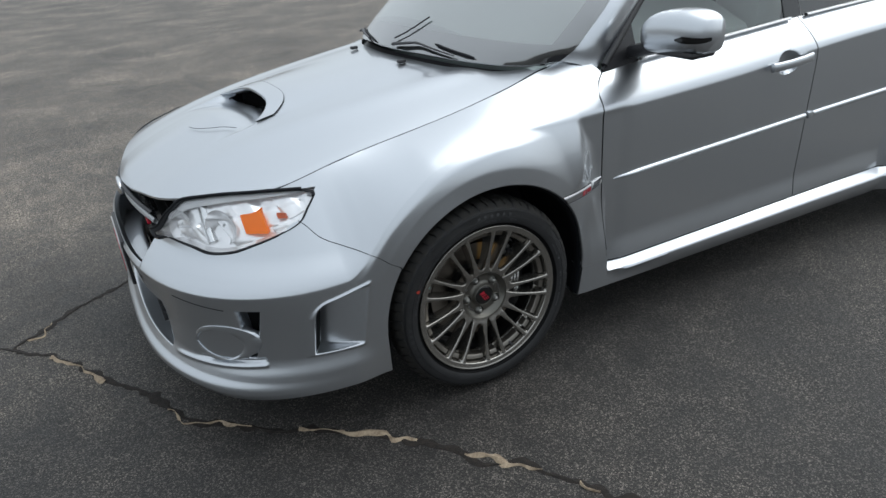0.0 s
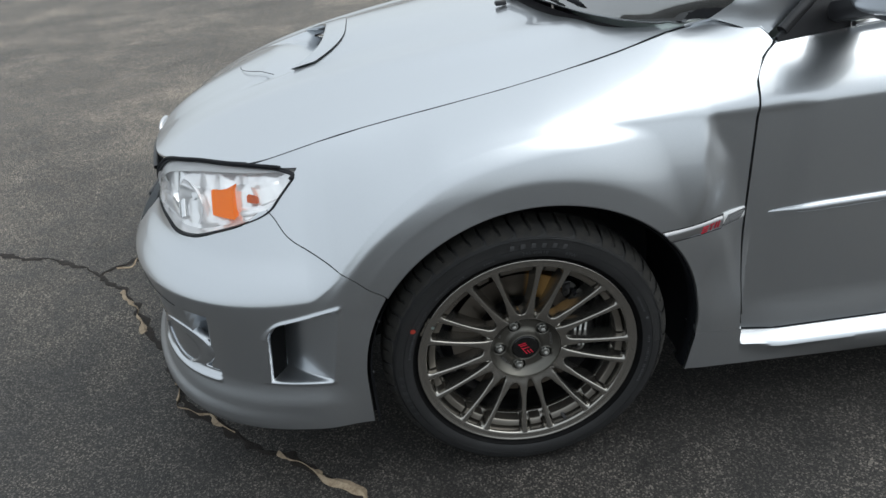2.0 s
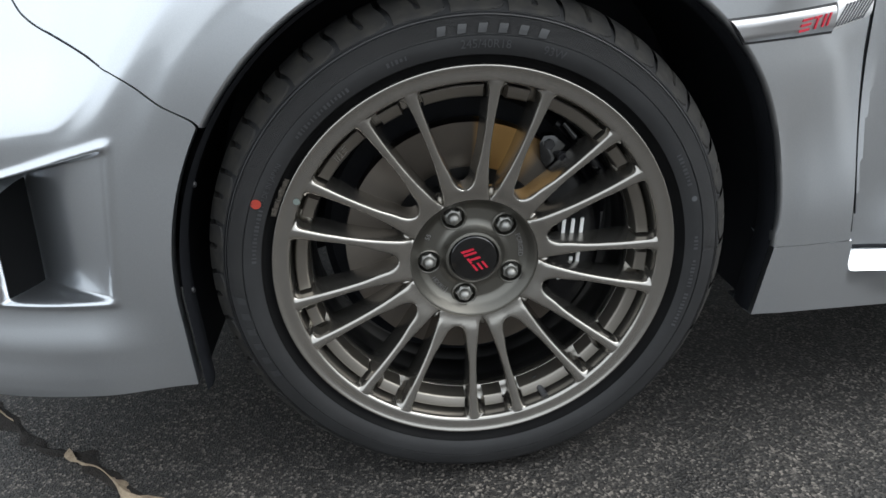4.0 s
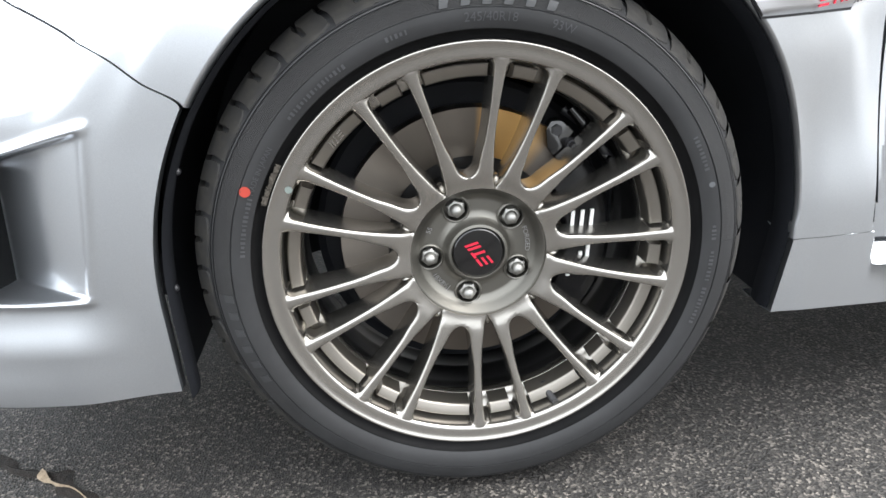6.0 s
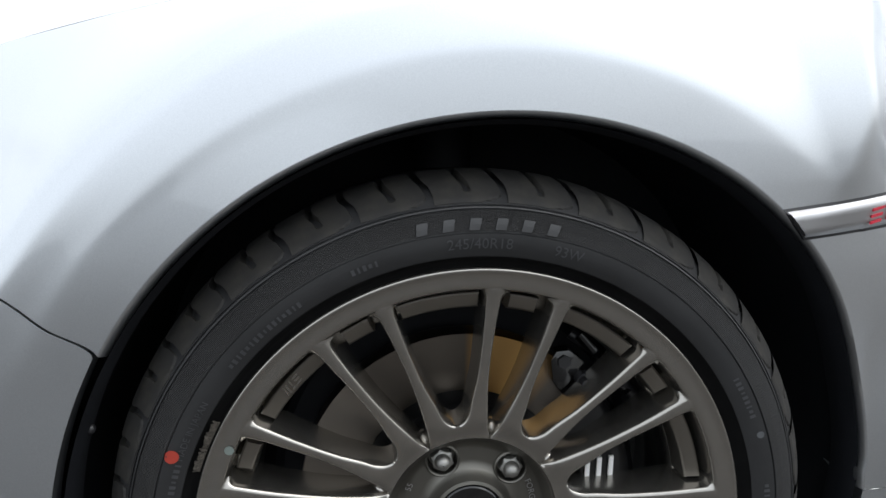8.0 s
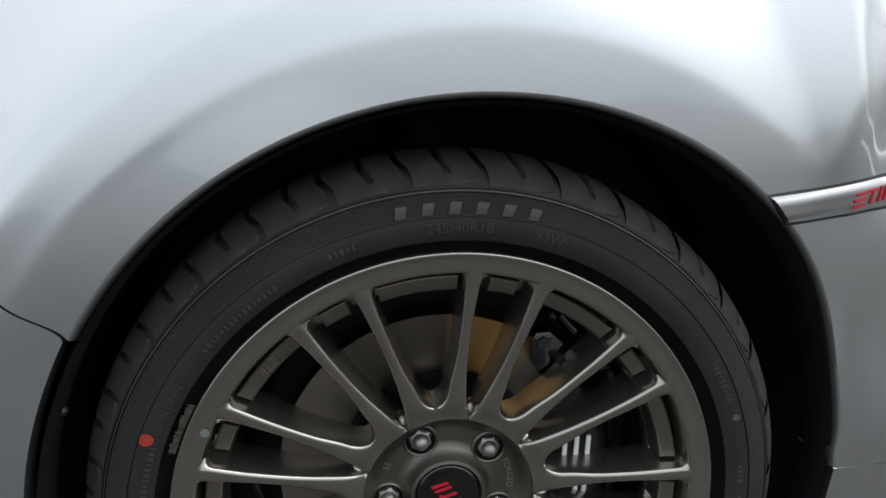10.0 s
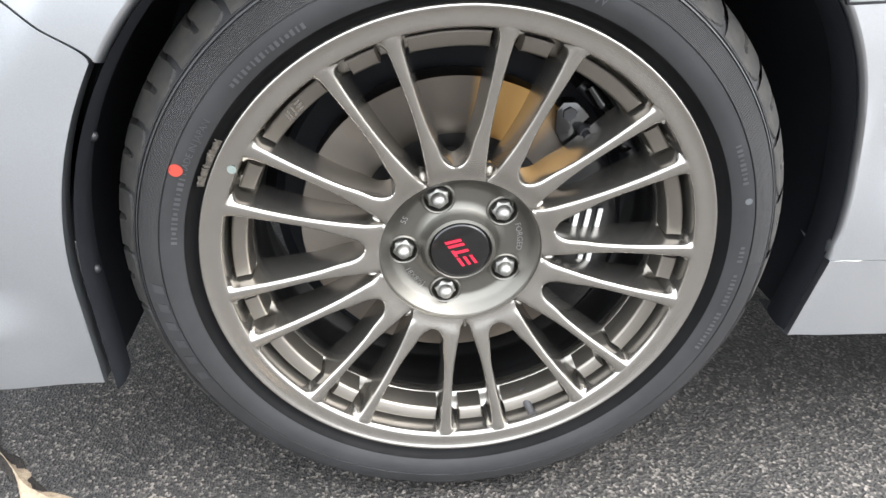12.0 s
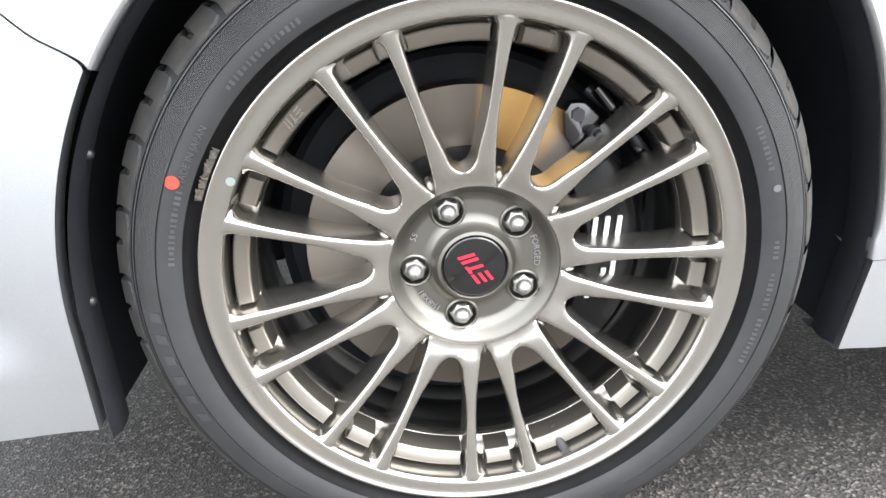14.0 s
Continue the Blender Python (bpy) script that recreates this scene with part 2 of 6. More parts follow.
def curve(xs, ys):
    """Smooth curve through (x, y) pairs, flat beyond its ends."""
    xs, ys = np.array(xs, float), np.array(ys, float)
    h, d = np.diff(xs), np.diff(ys) / np.diff(xs)
    m = np.zeros(len(xs))
    for i in range(1, len(xs) - 1):
        if d[i - 1] * d[i] > 0:
            w1, w2 = 2 * h[i] + h[i - 1], h[i] + 2 * h[i - 1]
            m[i] = (w1 + w2) / (w1 / d[i - 1] + w2 / d[i])

    def f(x):
        x = np.clip(np.asarray(x, float), xs[0], xs[-1])
        i = np.clip(np.searchsorted(xs, x) - 1, 0, len(xs) - 2)
        t = (x - xs[i]) / h[i]
        return (ys[i] * (1 + 2 * t) * (1 - t) ** 2 + m[i] * h[i] * t * (1 - t) ** 2 + ys[i + 1] * t * t * (3 - 2 * t) + m[i + 1] * h[i] * t * t * (t - 1))

    return f


def place(name, me, mat, parent=None, label="", smooth=True, sharp=38):
    if mat is not None:
        me.materials.append(mat)
    if smooth:
        me.polygons.foreach_set("use_smooth", [True] * len(me.polygons))
        me.set_sharp_from_angle(angle=radians(sharp))
    ob = new(name, me)
    ob.parent = parent
    if label:
        tagged(ob, label)
    return ob


def raw(name, verts, faces):
    me = bpy.data.meshes.new(name)
    me.from_pydata([tuple(map(float, v)) for v in verts], [], faces)
    me.update()
    return me


def part(name, bm, mat, parent, label="", smooth=True, sharp=38):
    bmesh.ops.recalc_face_normals(bm, faces=bm.faces)
    me = bpy.data.meshes.new(name)
    bm.to_mesh(me)
    bm.free()
    return place(name, me, mat, parent, label, smooth, sharp)


def smooth_edges(ob, degrees):
    """Flat shading across edges sharper than that."""
    ob.data.set_sharp_from_angle(angle=radians(degrees))
    return ob


def grid_mesh(name, P, rim=0.0, inward=(0, 1, 0), flip=False, closed=False):
    """A mesh from an array of points (n, m, 3); rim: a folded edge of that depth all round."""
    n, m, _ = P.shape
    idx = np.arange(n * m).reshape(n, m)
    rows = n if closed else n - 1
    faces = []
    for i in range(rows):
        a, b = idx[i], idx[(i + 1) % n]
        faces += [(int(a[j]), int(b[j]), int(b[j + 1]), int(a[j + 1])) for j in range(m - 1)]
    verts = [tuple(map(float, v)) for v in P.reshape(-1, 3)]
    if rim:
        loop = list(idx[:, 0]) + list(idx[-1, 1:]) + list(idx[-2::-1, -1]) + list(idx[0, -2:0:-1])
        base = len(verts)
        inw = np.array(inward, float)
        for k in loop:
            v = P.reshape(-1, 3)[k] + inw * rim
            verts.append(tuple(map(float, v)))
        k = len(loop)
        faces += [(int(loop[i]), int(loop[(i + 1) % k]), base + (i + 1) % k, base + i) for i in range(k)]
    if flip:
        faces = [f[::-1] for f in faces]
    return raw(name, verts, faces)


def tidy(me):
    bm = bmesh.new()
    bm.from_mesh(me)
    bmesh.ops.remove_doubles(bm, verts=bm.verts, dist=1e-5)
    bmesh.ops.recalc_face_normals(bm, faces=bm.faces)
    bm.to_mesh(me)
    bm.free()
    return me


def mirrored(me):
    """The same mesh for the other side of the car."""
    other = me.copy()
    co = np.empty(len(me.vertices) * 3)
    me.vertices.foreach_get("co", co)
    co = co.reshape(-1, 3)
    co[:, 1] = 2 * MID - co[:, 1]
    other.vertices.foreach_set("co", co.ravel())
    other.flip_normals()
    other.update()
    return other


def revolve(name, profile, mat, parent, label="", steps=144, centre=(0, 0, 0), sharp=35, loop=False):
    """A ring about the wheel's axle (y) from (radius, y) pairs."""
    a = np.linspace(0, 2 * np.pi, steps, endpoint=False)
    pr = np.array(profile, float)
    if loop:
        pr = np.vstack([pr, pr[:1]])
    P = np.stack([np.cos(a)[:, None] * pr[None, :, 0] + centre[0], np.ones((steps, 1)) * pr[None, :, 1] + centre[1], np.sin(a)[:, None] * pr[None, :, 0] + centre[2]], -1)
    ob = place(name, tidy(grid_mesh(name, P, closed=True)), mat, parent, label)
    return smooth_edges(ob, sharp)


def box(bm, size, at, bevel=0.0, turn=None, segments=2):
    m = Matrix.Translation(at) @ (turn if turn is not None else Matrix()) @ Matrix.Diagonal((*size, 1))
    g = bmesh.ops.create_cube(bm, size=1.0, matrix=m)
    if bevel:
        edges = {e for v in g["verts"] for e in v.link_edges}
        bmesh.ops.bevel(bm, geom=list(edges), offset=bevel, segments=segments, affect="EDGES", profile=0.5)
    return g


def tube(name, path, radii, mat, parent, label="", sides=12, squash=1.0):
    """A tapered rod along points."""
    P = np.array(path, float)
    R = np.ones(len(P)) * radii
    d = np.gradient(P, axis=0)
    d /= np.linalg.norm(d, axis=1)[:, None]
    up = np.array((0.0, 0.0, 1.0)) if abs(d[0][2]) < 0.9 else np.array((1.0, 0, 0))
    s = np.cross(d, up)
    s /= np.linalg.norm(s, axis=1)[:, None]
    u = np.cross(s, d)
    a = np.linspace(0, 2 * np.pi, sides, endpoint=False)
    rings = P[:, None] + R[:, None, None] * (np.cos(a)[None, :, None] * s[:, None] + squash * np.sin(a)[None, :, None] * u[:, None])
    bm = bmesh.new()
    vs = [[bm.verts.new(tuple(map(float, p))) for p in ring] for ring in rings]
    for i in range(len(vs) - 1):
        for j in range(sides):
            bm.faces.new((vs[i][j], vs[i][(j + 1) % sides], vs[i + 1][(j + 1) % sides], vs[i + 1][j]))
    bm.faces.new(vs[0])
    bm.faces.new(vs[-1])
    return part(name, bm, mat, parent, label)


def lettering(name, text, size, depth, to_place, mat, parent, label=""):
    """Raised letters; to_place maps an array of flat (x, y, height) to the world."""
    cu = bpy.data.curves.new(name, "FONT")
    cu.body, cu.size, cu.extrude, cu.align_x, cu.align_y = text, size, depth, "CENTER", "CENTER"
    cu.resolution_u = 3
    tmp = bpy.data.objects.new("letters", cu)
    scene.collection.objects.link(tmp)
    me = bpy.data.meshes.new_from_object(tmp.evaluated_get(bpy.context.evaluated_depsgraph_get()))
    bpy.data.objects.remove(tmp)
    co = np.empty(len(me.vertices) * 3)
    me.vertices.foreach_get("co", co)
    me.vertices.foreach_set("co", np.asarray(to_place(co.reshape(-1, 3)), float).ravel())
    me.update()
    me.name = name
    return place(name, me, mat, parent, label, smooth=False)

# ---- the car's outer surface: x to its rear, y across, z up; the near front wheel's hub over the origin ----
MID = 0.88  # the car's middle plane
HUB_Z = 0.318
ARCH_X, ARCH_Z, ARCH_R = 0.025, 0.31, 0.381
REAR = 2.625  # wheelbase
NOSE_X, NOSE_N = -0.28, 2.73

shoulder_z = curve([-0.65, -0.45, -0.40, -0.36, -0.30, -0.22, -0.138, -0.025, 0.087, 0.20, 0.375, 0.55, 1.06, 1.48, 2.0, 3.2], [0.523, 0.532, 0.562, 0.607, 0.672, 0.733, 0.778, 0.806, 0.816, 0.815, 0.812, 0.814, 0.828, 0.86, 0.885, 0.90])
shoulder_y = curve([-0.5, -0.3, 0.0, 0.3, 0.55, 1.5, 2.2, 2.6, 3.2], [-0.012, 0.0, 0.032, 0.040, 0.035, 0.034, 0.024, 0.012, 0.02])
top_z = curve([-0.7, -0.553, -0.35, -0.165, 0.03, 0.24, 0.39, 0.545, 1.15, 1.53, 2.2, 3.2], [0.72, 0.762, 0.811, 0.842, 0.872, 0.91, 0.945, 0.962, 0.995, 1.01, 1.03, 1.04])
top_y = curve([-0.7, -0.553, -0.35, 0.03, 0.24, 0.39, 0.545, 2.2, 3.2], [0.18, 0.183, 0.203, 0.215, 0.222, 0.232, 0.182, 0.178, 0.20])
top_power = curve([-0.5, -0.35, -0.15, 0.1, 0.3, 0.55, 3.0], [1.05, 1.2, 1.45, 1.55, 1.55, 1.5, 1.5])
tuck = curve([-0.4, 0.2, 0.6, 3.2], [0.0, 0.06, 0.085, 0.085])
nose_a = curve([0.13, 0.17, 0.195, 0.214, 0.222, 0.25, 0.30, 0.36, 0.46, 0.508, 0.519, 0.527, 0.56, 0.60, 0.65, 0.70, 0.74, 0.80], [0.640, 0.670, 0.692, 0.7065, 0.7060, 0.684, 0.662, 0.66, 0.672, 0.682, 0.6835, 0.679, 0.648, 0.605, 0.597, 0.60, 0.582, 0.55])
flare_y = curve([-0.4, 0.08, 0.20, 0.29, 0.35, 0.42, 0.50], [-0.017, -0.017, -0.011, -0.001, 0.018, 0.047, 0.084])


def softmin(a, b, k):
    h = np.clip(0.5 + 0.5 * (b - a) / k, 0, 1)
    return b * (1 - h) + a * h - k * h * (1 - h)


def step(a, b, x):
    t = np.clip((x - a) / (b - a), 0, 1)
    return t * t * (3 - 2 * t)


def panel(x, z):
    """The side's y before the nose bends away, with its creases as pressed."""
    x, z = np.broadcast_arrays(np.asarray(x, float), np.asarray(z, float))
    zs, ys = shoulder_z(x), shoulder_y(x)
    # behind the front flare the panel drops back to the door's plane
    edge = 0.372 + np.clip(0.80 - z, -0.1, 0.5) * 0.24
    soft = step(0.69, 0.54, z)
    lean = (1 - step(-0.012 - 0.12 * soft, 0.028 + 0.05 * soft, x - edge)) * step(-0.36, -0.08, x) * (1 - step(0.56, 0.34, z) * step(0.22, 0.40, x))
    ys = ys + 0.004 * step(0.0, 0.03, x - edge) * step(0.62, 0.55, x) * step(0.835, 0.80, z)
    s = np.clip((z - zs) / (top_z(x) - zs), 0, 1.25)
    low = np.clip(zs - z, 0, 1)
    y = ys + (top_y(x) - ys) * s ** top_power(x) + tuck(x) * 0.55 * low - lean * (0.42 * np.minimum(low, 0.2) - 0.95 * np.minimum(low, 0.2) ** 2)
    y = y - 0.012 * step(0.0, 0.1, 0.36 - z) * step(0.5, 0.6, x) * step(2.2, 2.0, x)
    for cx, fy in ((ARCH_X, flare_y), (ARCH_X + REAR, lambda v: -0.02 + 0 * v)):
        r = np.hypot(x - cx, np.maximum(z - ARCH_Z, 0))
        d = r - ARCH_R - 0.048
        yf = fy(x - cx + ARCH_X) + 0.03 * d + 0.09 * (d + np.sqrt(d * d + 1.6e-5)) + 2.2 * np.maximum(d, 0) ** 2
        rise = np.maximum(z - zs + 0.03, 0)
        wide = step(0.42, -0.12, x) * step(-0.09, -0.02, z - zs)
        yn = softmin(y, yf + 20.0 * rise**2 + 2.0 * np.maximum(z - zs, 0), 0.016 + 0.018 * wide)
        # the bumper in front of the wheel carries no flare
        plain = step(0.61, 0.47, z) * step(-0.20, -0.32, x - cx + ARCH_X) if cx < 1 else 0.0
        y = yn + plain * (-0.0145 - yn)
    # the lower wing stays out over the sill where the door tucks in
    y = y - np.maximum(y - 0.034, 0) * step(0.54, 0.32, z) * step(0.35, 0.44, x) * (x < 0.5068)
    return y


def section(x, z):
    """The pressed side, eased where the flare's end and the wing's hollow meet."""
    x, z = np.broadcast_arrays(np.asarray(x, float), np.asarray(z, float))
    w = step(0.335, 0.39, x) * step(0.507, 0.480, x) * step(0.52, 0.57, z) * step(0.80, 0.70, z)
    y = panel(x, z)
    if not np.any(w > 0):
        return y
    r = 0.014 * w
    ease = sum(panel(x + i * r, z + j * r) for i in (-2, -1, 0, 1, 2) for j in (-2, -1, 0, 1, 2)) / 25
    return np.where(w > 0, ease, y)


def nose(x, z):
    """How far the side has bent away at the nose: y of the surface at (x, z)."""
    x, z = np.broadcast_arrays(np.asarray(x, float), np.asarray(z, float))
    ys = section(np.maximum(x, -0.70), z)
    u = np.clip((NOSE_X - x) / nose_a(z), 0, 1)
    y = MID - (MID - ys) * (1 - u**NOSE_N) ** (1 / NOSE_N)
    v = np.clip((x - 2.95) / 0.62, 0, 1)
    return MID - (MID - y) * (1 - v**3.0) ** (1 / 3.0)


def nose_point(phi, z):
    """The bumper's surface by its angle from straight ahead (degrees, signed) and height."""
    phi, z = np.broadcast_arrays(np.asarray(phi, float), np.asarray(z, float))
    c, s = np.cos(np.radians(phi)), np.sin(np.radians(phi))
    x = NOSE_X - nose_a(z) * np.clip(c, 0, 1) ** (2 / NOSE_N)
    b = MID - section(np.maximum(x, -0.70), z)
    return np.stack([x, MID - b * np.sign(s) * np.abs(s) ** (2 / NOSE_N), z], -1)


def phi_of(x, z):
    return np.degrees(np.arccos(np.clip((NOSE_X - np.asarray(x, float)) / nose_a(z), 0, 1) ** (NOSE_N / 2)))


def side(x, z):
    return np.stack([np.asarray(x, float), nose(x, z), np.asarray(z, float)], -1)


def both(name, me, mat, parent, label="", sharp=38):
    """The near and the far side's panel."""
    a = place(name, me, mat, parent, label, True, sharp)
    b = place(name, mirrored(me), mat, parent, label, True, sharp)
    return a, b


def scoop_edge(dy):
    """x of the scoop's lip by its distance from the middle."""
    return -0.392 - 0.085 * np.clip(dy / 0.265, 0, 1) ** 4


def hood_z(x, y, mouth=True):
    x, y = np.asarray(x, float), np.asarray(y, float)
    mid = hood_mid(x)
    dy = np.abs(y - MID)
    edge = hood_edge(x)
    w = MID - top_y(np.maximum(x, -0.553)) + 0.0
    t = np.clip(dy / w, 0, 1.2)
    z = mid - (mid - edge) * t**2.4
    # soft ridge on either side
    z = z + 0.007 * np.exp(-(((dy - (0.36 + 0.12 * np.clip((x + 0.9) / 1.2, 0, 1))) / 0.06) ** 2)) * step(-0.9, -0.5, x)
    # swelling behind the scoop, running out towards the windscreen
    run = x - scoop_edge(dy)
    z = z + 0.017 * np.clip(1 - (dy / 0.275) ** 3, 0, 1) ** 1.2 * step(0.42, 0.0, run) * step(-0.06, 0.0, run)
    if mouth:
        z = z - 0.070 * np.clip((run + 0.17) / 0.17, 0, 1) ** 1.6 * step(0.052, 0.030, run) * np.clip(1 - (dy / 0.262) ** 5, 0, 1)
    return z


hood_mid = curve([-0.93, -0.88, -0.80, -0.65, -0.45, -0.2, 0.1, 0.4], [0.695, 0.735, 0.778, 0.83, 0.876, 0.918, 0.958, 0.985])
hood_edge = curve([-0.93, -0.76, -0.553, -0.35, -0.165, 0.03, 0.24, 0.40], [0.63, 0.705, 0.762, 0.811, 0.842, 0.872, 0.91, 0.947])

# ---- ground ----


def ground():
    bm = bmesh.new()
    ring = [0.0, 4.0, 12.0, 40.0, 150.0, 900.0, 3000.0]
    vs = [[bm.verts.new((r * math.cos(a * math.pi / 16), r * math.sin(a * math.pi / 16), 0)) for a in range(32)] for r in ring[1:]]
    mid = bm.verts.new((0, 0, 0))
    for a in range(32):
        bm.faces.new((mid, vs[0][a], vs[0][(a + 1) % 32]))
        for i in range(len(vs) - 1):
            bm.faces.new((vs[i][a], vs[i + 1][a], vs[i + 1][(a + 1) % 32], vs[i][(a + 1) % 32]))
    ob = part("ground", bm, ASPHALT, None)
    tagged(ob, "dark weathered asphalt car park with stains and stones", "asphalt", "", "structure")


def ribbon(name, path, width, lift, mat, seed, rough=0.5, gaps=0.0, wander=0.02):
    """A ragged strip along a joint in the asphalt, broken into pieces where gaps is above nought."""
    rng = np.random.default_rng(seed)
    p = np.array(path, float)
    d = np.r_[0, np.cumsum(np.hypot(*np.diff(p, axis=0).T))]
    n = int(d[-1] / 0.012)
    s = np.linspace(0, d[-1], n)
    x, y = np.interp(s, d, p[:, 0]), np.interp(s, d, p[:, 1])

    def wave(length):
        k = rng.normal(size=int(d[-1] / length) + 3)
        return curve(np.linspace(0, d[-1], len(k)), k)(s)

    nx, ny = -np.gradient(y), np.gradient(x)
    q = np.hypot(nx, ny)
    nx, ny = nx / q, ny / q
    off = wander * wave(0.12) * 0.5 + wander * 0.3 * wave(0.04)
    x, y = x + nx * off, y + ny * off
    w1 = width * np.clip(0.5 + rough * (wave(0.06) * 0.5 + wave(0.025) * 0.4), 0.04, 2)
    w2 = width * np.clip(0.5 + rough * (wave(0.06) * 0.5 + wave(0.025) * 0.4), 0.04, 2)
    keep = wave(0.09) + 0.5 * wave(0.2) > gaps if gaps else np.ones(n, bool)
    z = lift + 0.0015 * rng.random(n)
    verts, faces = [], []
    for i in range(n):
        verts += [(x[i] + nx[i] * w1[i], y[i] + ny[i] * w1[i], 0.001), (x[i], y[i], z[i]), (x[i] - nx[i] * w2[i], y[i] - ny[i] * w2[i], 0.001)]
        if i and keep[i] and keep[i - 1]:
            a, b = 3 * i - 3, 3 * i
            faces += [(a, a + 1, b + 1, b), (a + 1, a + 2, b + 2, b + 1)]
    return place(name, raw(name, verts, faces), mat)


JOINT = [(-3.4, 2.3), (-2.6, 1.86), (-1.94, 1.55), (-1.63, 1.40), (-1.465, 1.258), (-1.235, 0.98), (-1.085, 0.71), (-0.99, 0.50), (-0.88, 0.33), (-0.77, 0.245), (-0.65, 0.15), (-0.56, 0.08), (-0.46, 0.0), (-0.29, -0.194), (-0.19, -0.316), (-0.07, -0.474), (0.03, -0.626), (0.3, -0.95), (0.7, -1.5)]
BRANCH = [(-1.465, 1.258), (-1.29, 1.405), (-1.02, 1.59), (-0.5, 1.9), (0.6, 2.5)]
ground()
tagged(ribbon("pavement_joint", JOINT, 0.020, 0.003, CRACK, 3, 0.6), "dark open crack along a joint in the asphalt", "crack", "", "structure")
tagged(ribbon("pavement_joint", BRANCH, 0.03, 0.003, CRACK, 5, 0.6), "dark crack branching off across the asphalt", "crack", "", "structure")
tagged(ribbon("joint_fill", JOINT[4:], 0.0085, 0.0065, SAND, 11, 1.5, -0.35, 0.02), "broken sandy filler along the asphalt crack", "crack filler", "", "structure")
tagged(ribbon("joint_fill", BRANCH, 0.009, 0.0045, SAND, 13, 0.9, 0.7, 0.03), "traces of sand along the branching crack", "crack filler", "", "structure")

# ---- the car ----
car = new("car")
tagged(car, "silver metallic sports saloon with wide wheel arches parked on asphalt", "car")


def arch_x(z, sign):
    """x of the wheel arch's edge at a height; sign -1 in front, 1 behind."""
    h = np.clip(np.asarray(z, float) - ARCH_Z, 0, ARCH_R)
    return ARCH_X + sign * np.sqrt(ARCH_R**2 - h**2)


seam_up = curve([0.5245, 0.5505, 0.5796, 0.5990, 0.6179, 0.6325, 0.6430, 0.6555, 0.6721, 0.6832, 0.69], [-0.2900, -0.3238, -0.3570, -0.3945, -0.4385, -0.4680, -0.4825, -0.4930, -0.5055, -0.5180, -0.526])


def SEAM(z):
    """x of the bumper's rear edge: along the arch, then up the joint with the wing."""
    z = np.asarray(z, float)
    return np.where(z < 0.5245, arch_x(z, -1), seam_up(z))


def pocket_side(x, z):
    """Depth of the scoop in the bumper's corner, and its raised lip."""
    right = -0.428 + (z - 0.33) * 0.20
    left = -0.570 + (z - 0.33) * 0.14
    top = 0.476 + (x + 0.547) * 0.235
    low = 0.326 + 0 * x
    e = np.minimum(np.minimum(top - z, z - low), (x - left) * 0.42)
    # rounded upper front corner
    cx, cz, cr = left + 0.035, top - 0.035, 0.035
    corner = (x < cx) & (z > cz)
    far = np.hypot(x - cx, z - cz) + 1e-9
    e = np.where(corner, (cr - far) * (1 - 0.58 * ((cx - x) / far) ** 2), e)
    open_ = np.clip((right - x) / (right - left), 0, 1)
    deep = 0.062 * open_ * step(0.0, 0.007, e) * (x < right)
    over = np.where(z > 0.44, 0.0050, 0.0035)
    far_edge = np.where((z < top) & (z > low), 0.0022 * np.exp(-(((right - x) / 0.0045) ** 2)), 0.0)
    lip = over * np.exp(-((e / 0.0048) ** 2)) * step(-0.010, 0.006, right - x) + far_edge * step(0.0, 0.006, e)
    return deep - lip


def pocket_fog(p, z):
    """Depth of the air opening beside the fog lamp, and the thin ledge under it."""
    left, right = FOG_R - 5.0, FOG_R + 1.5 + (z - 0.46) * 30
    e = np.minimum(np.minimum(0.481 - z, z - 0.322), np.minimum((right - p), (p - left)) * 0.0105)
    ledge = 0.296 - (FOG_R - p) * 0.0011
    ridge = 0.006 * np.exp(-(((z - ledge - 0.008) / 0.006) ** 2)) * step(25, 31, p) * step(FOG_R + 1.0, FOG_R - 0.5, p)
    dip = 0.007 * np.exp(-(((z - ledge - 0.022) / 0.007) ** 2)) * step(33, 42, p) * step(FOG_R + 0.5, FOG_R - 0.5, p)
    return 0.055 * step(0.0, 0.006, e) - ridge + dip


FOG_R = float(phi_of(-0.697, 0.42))


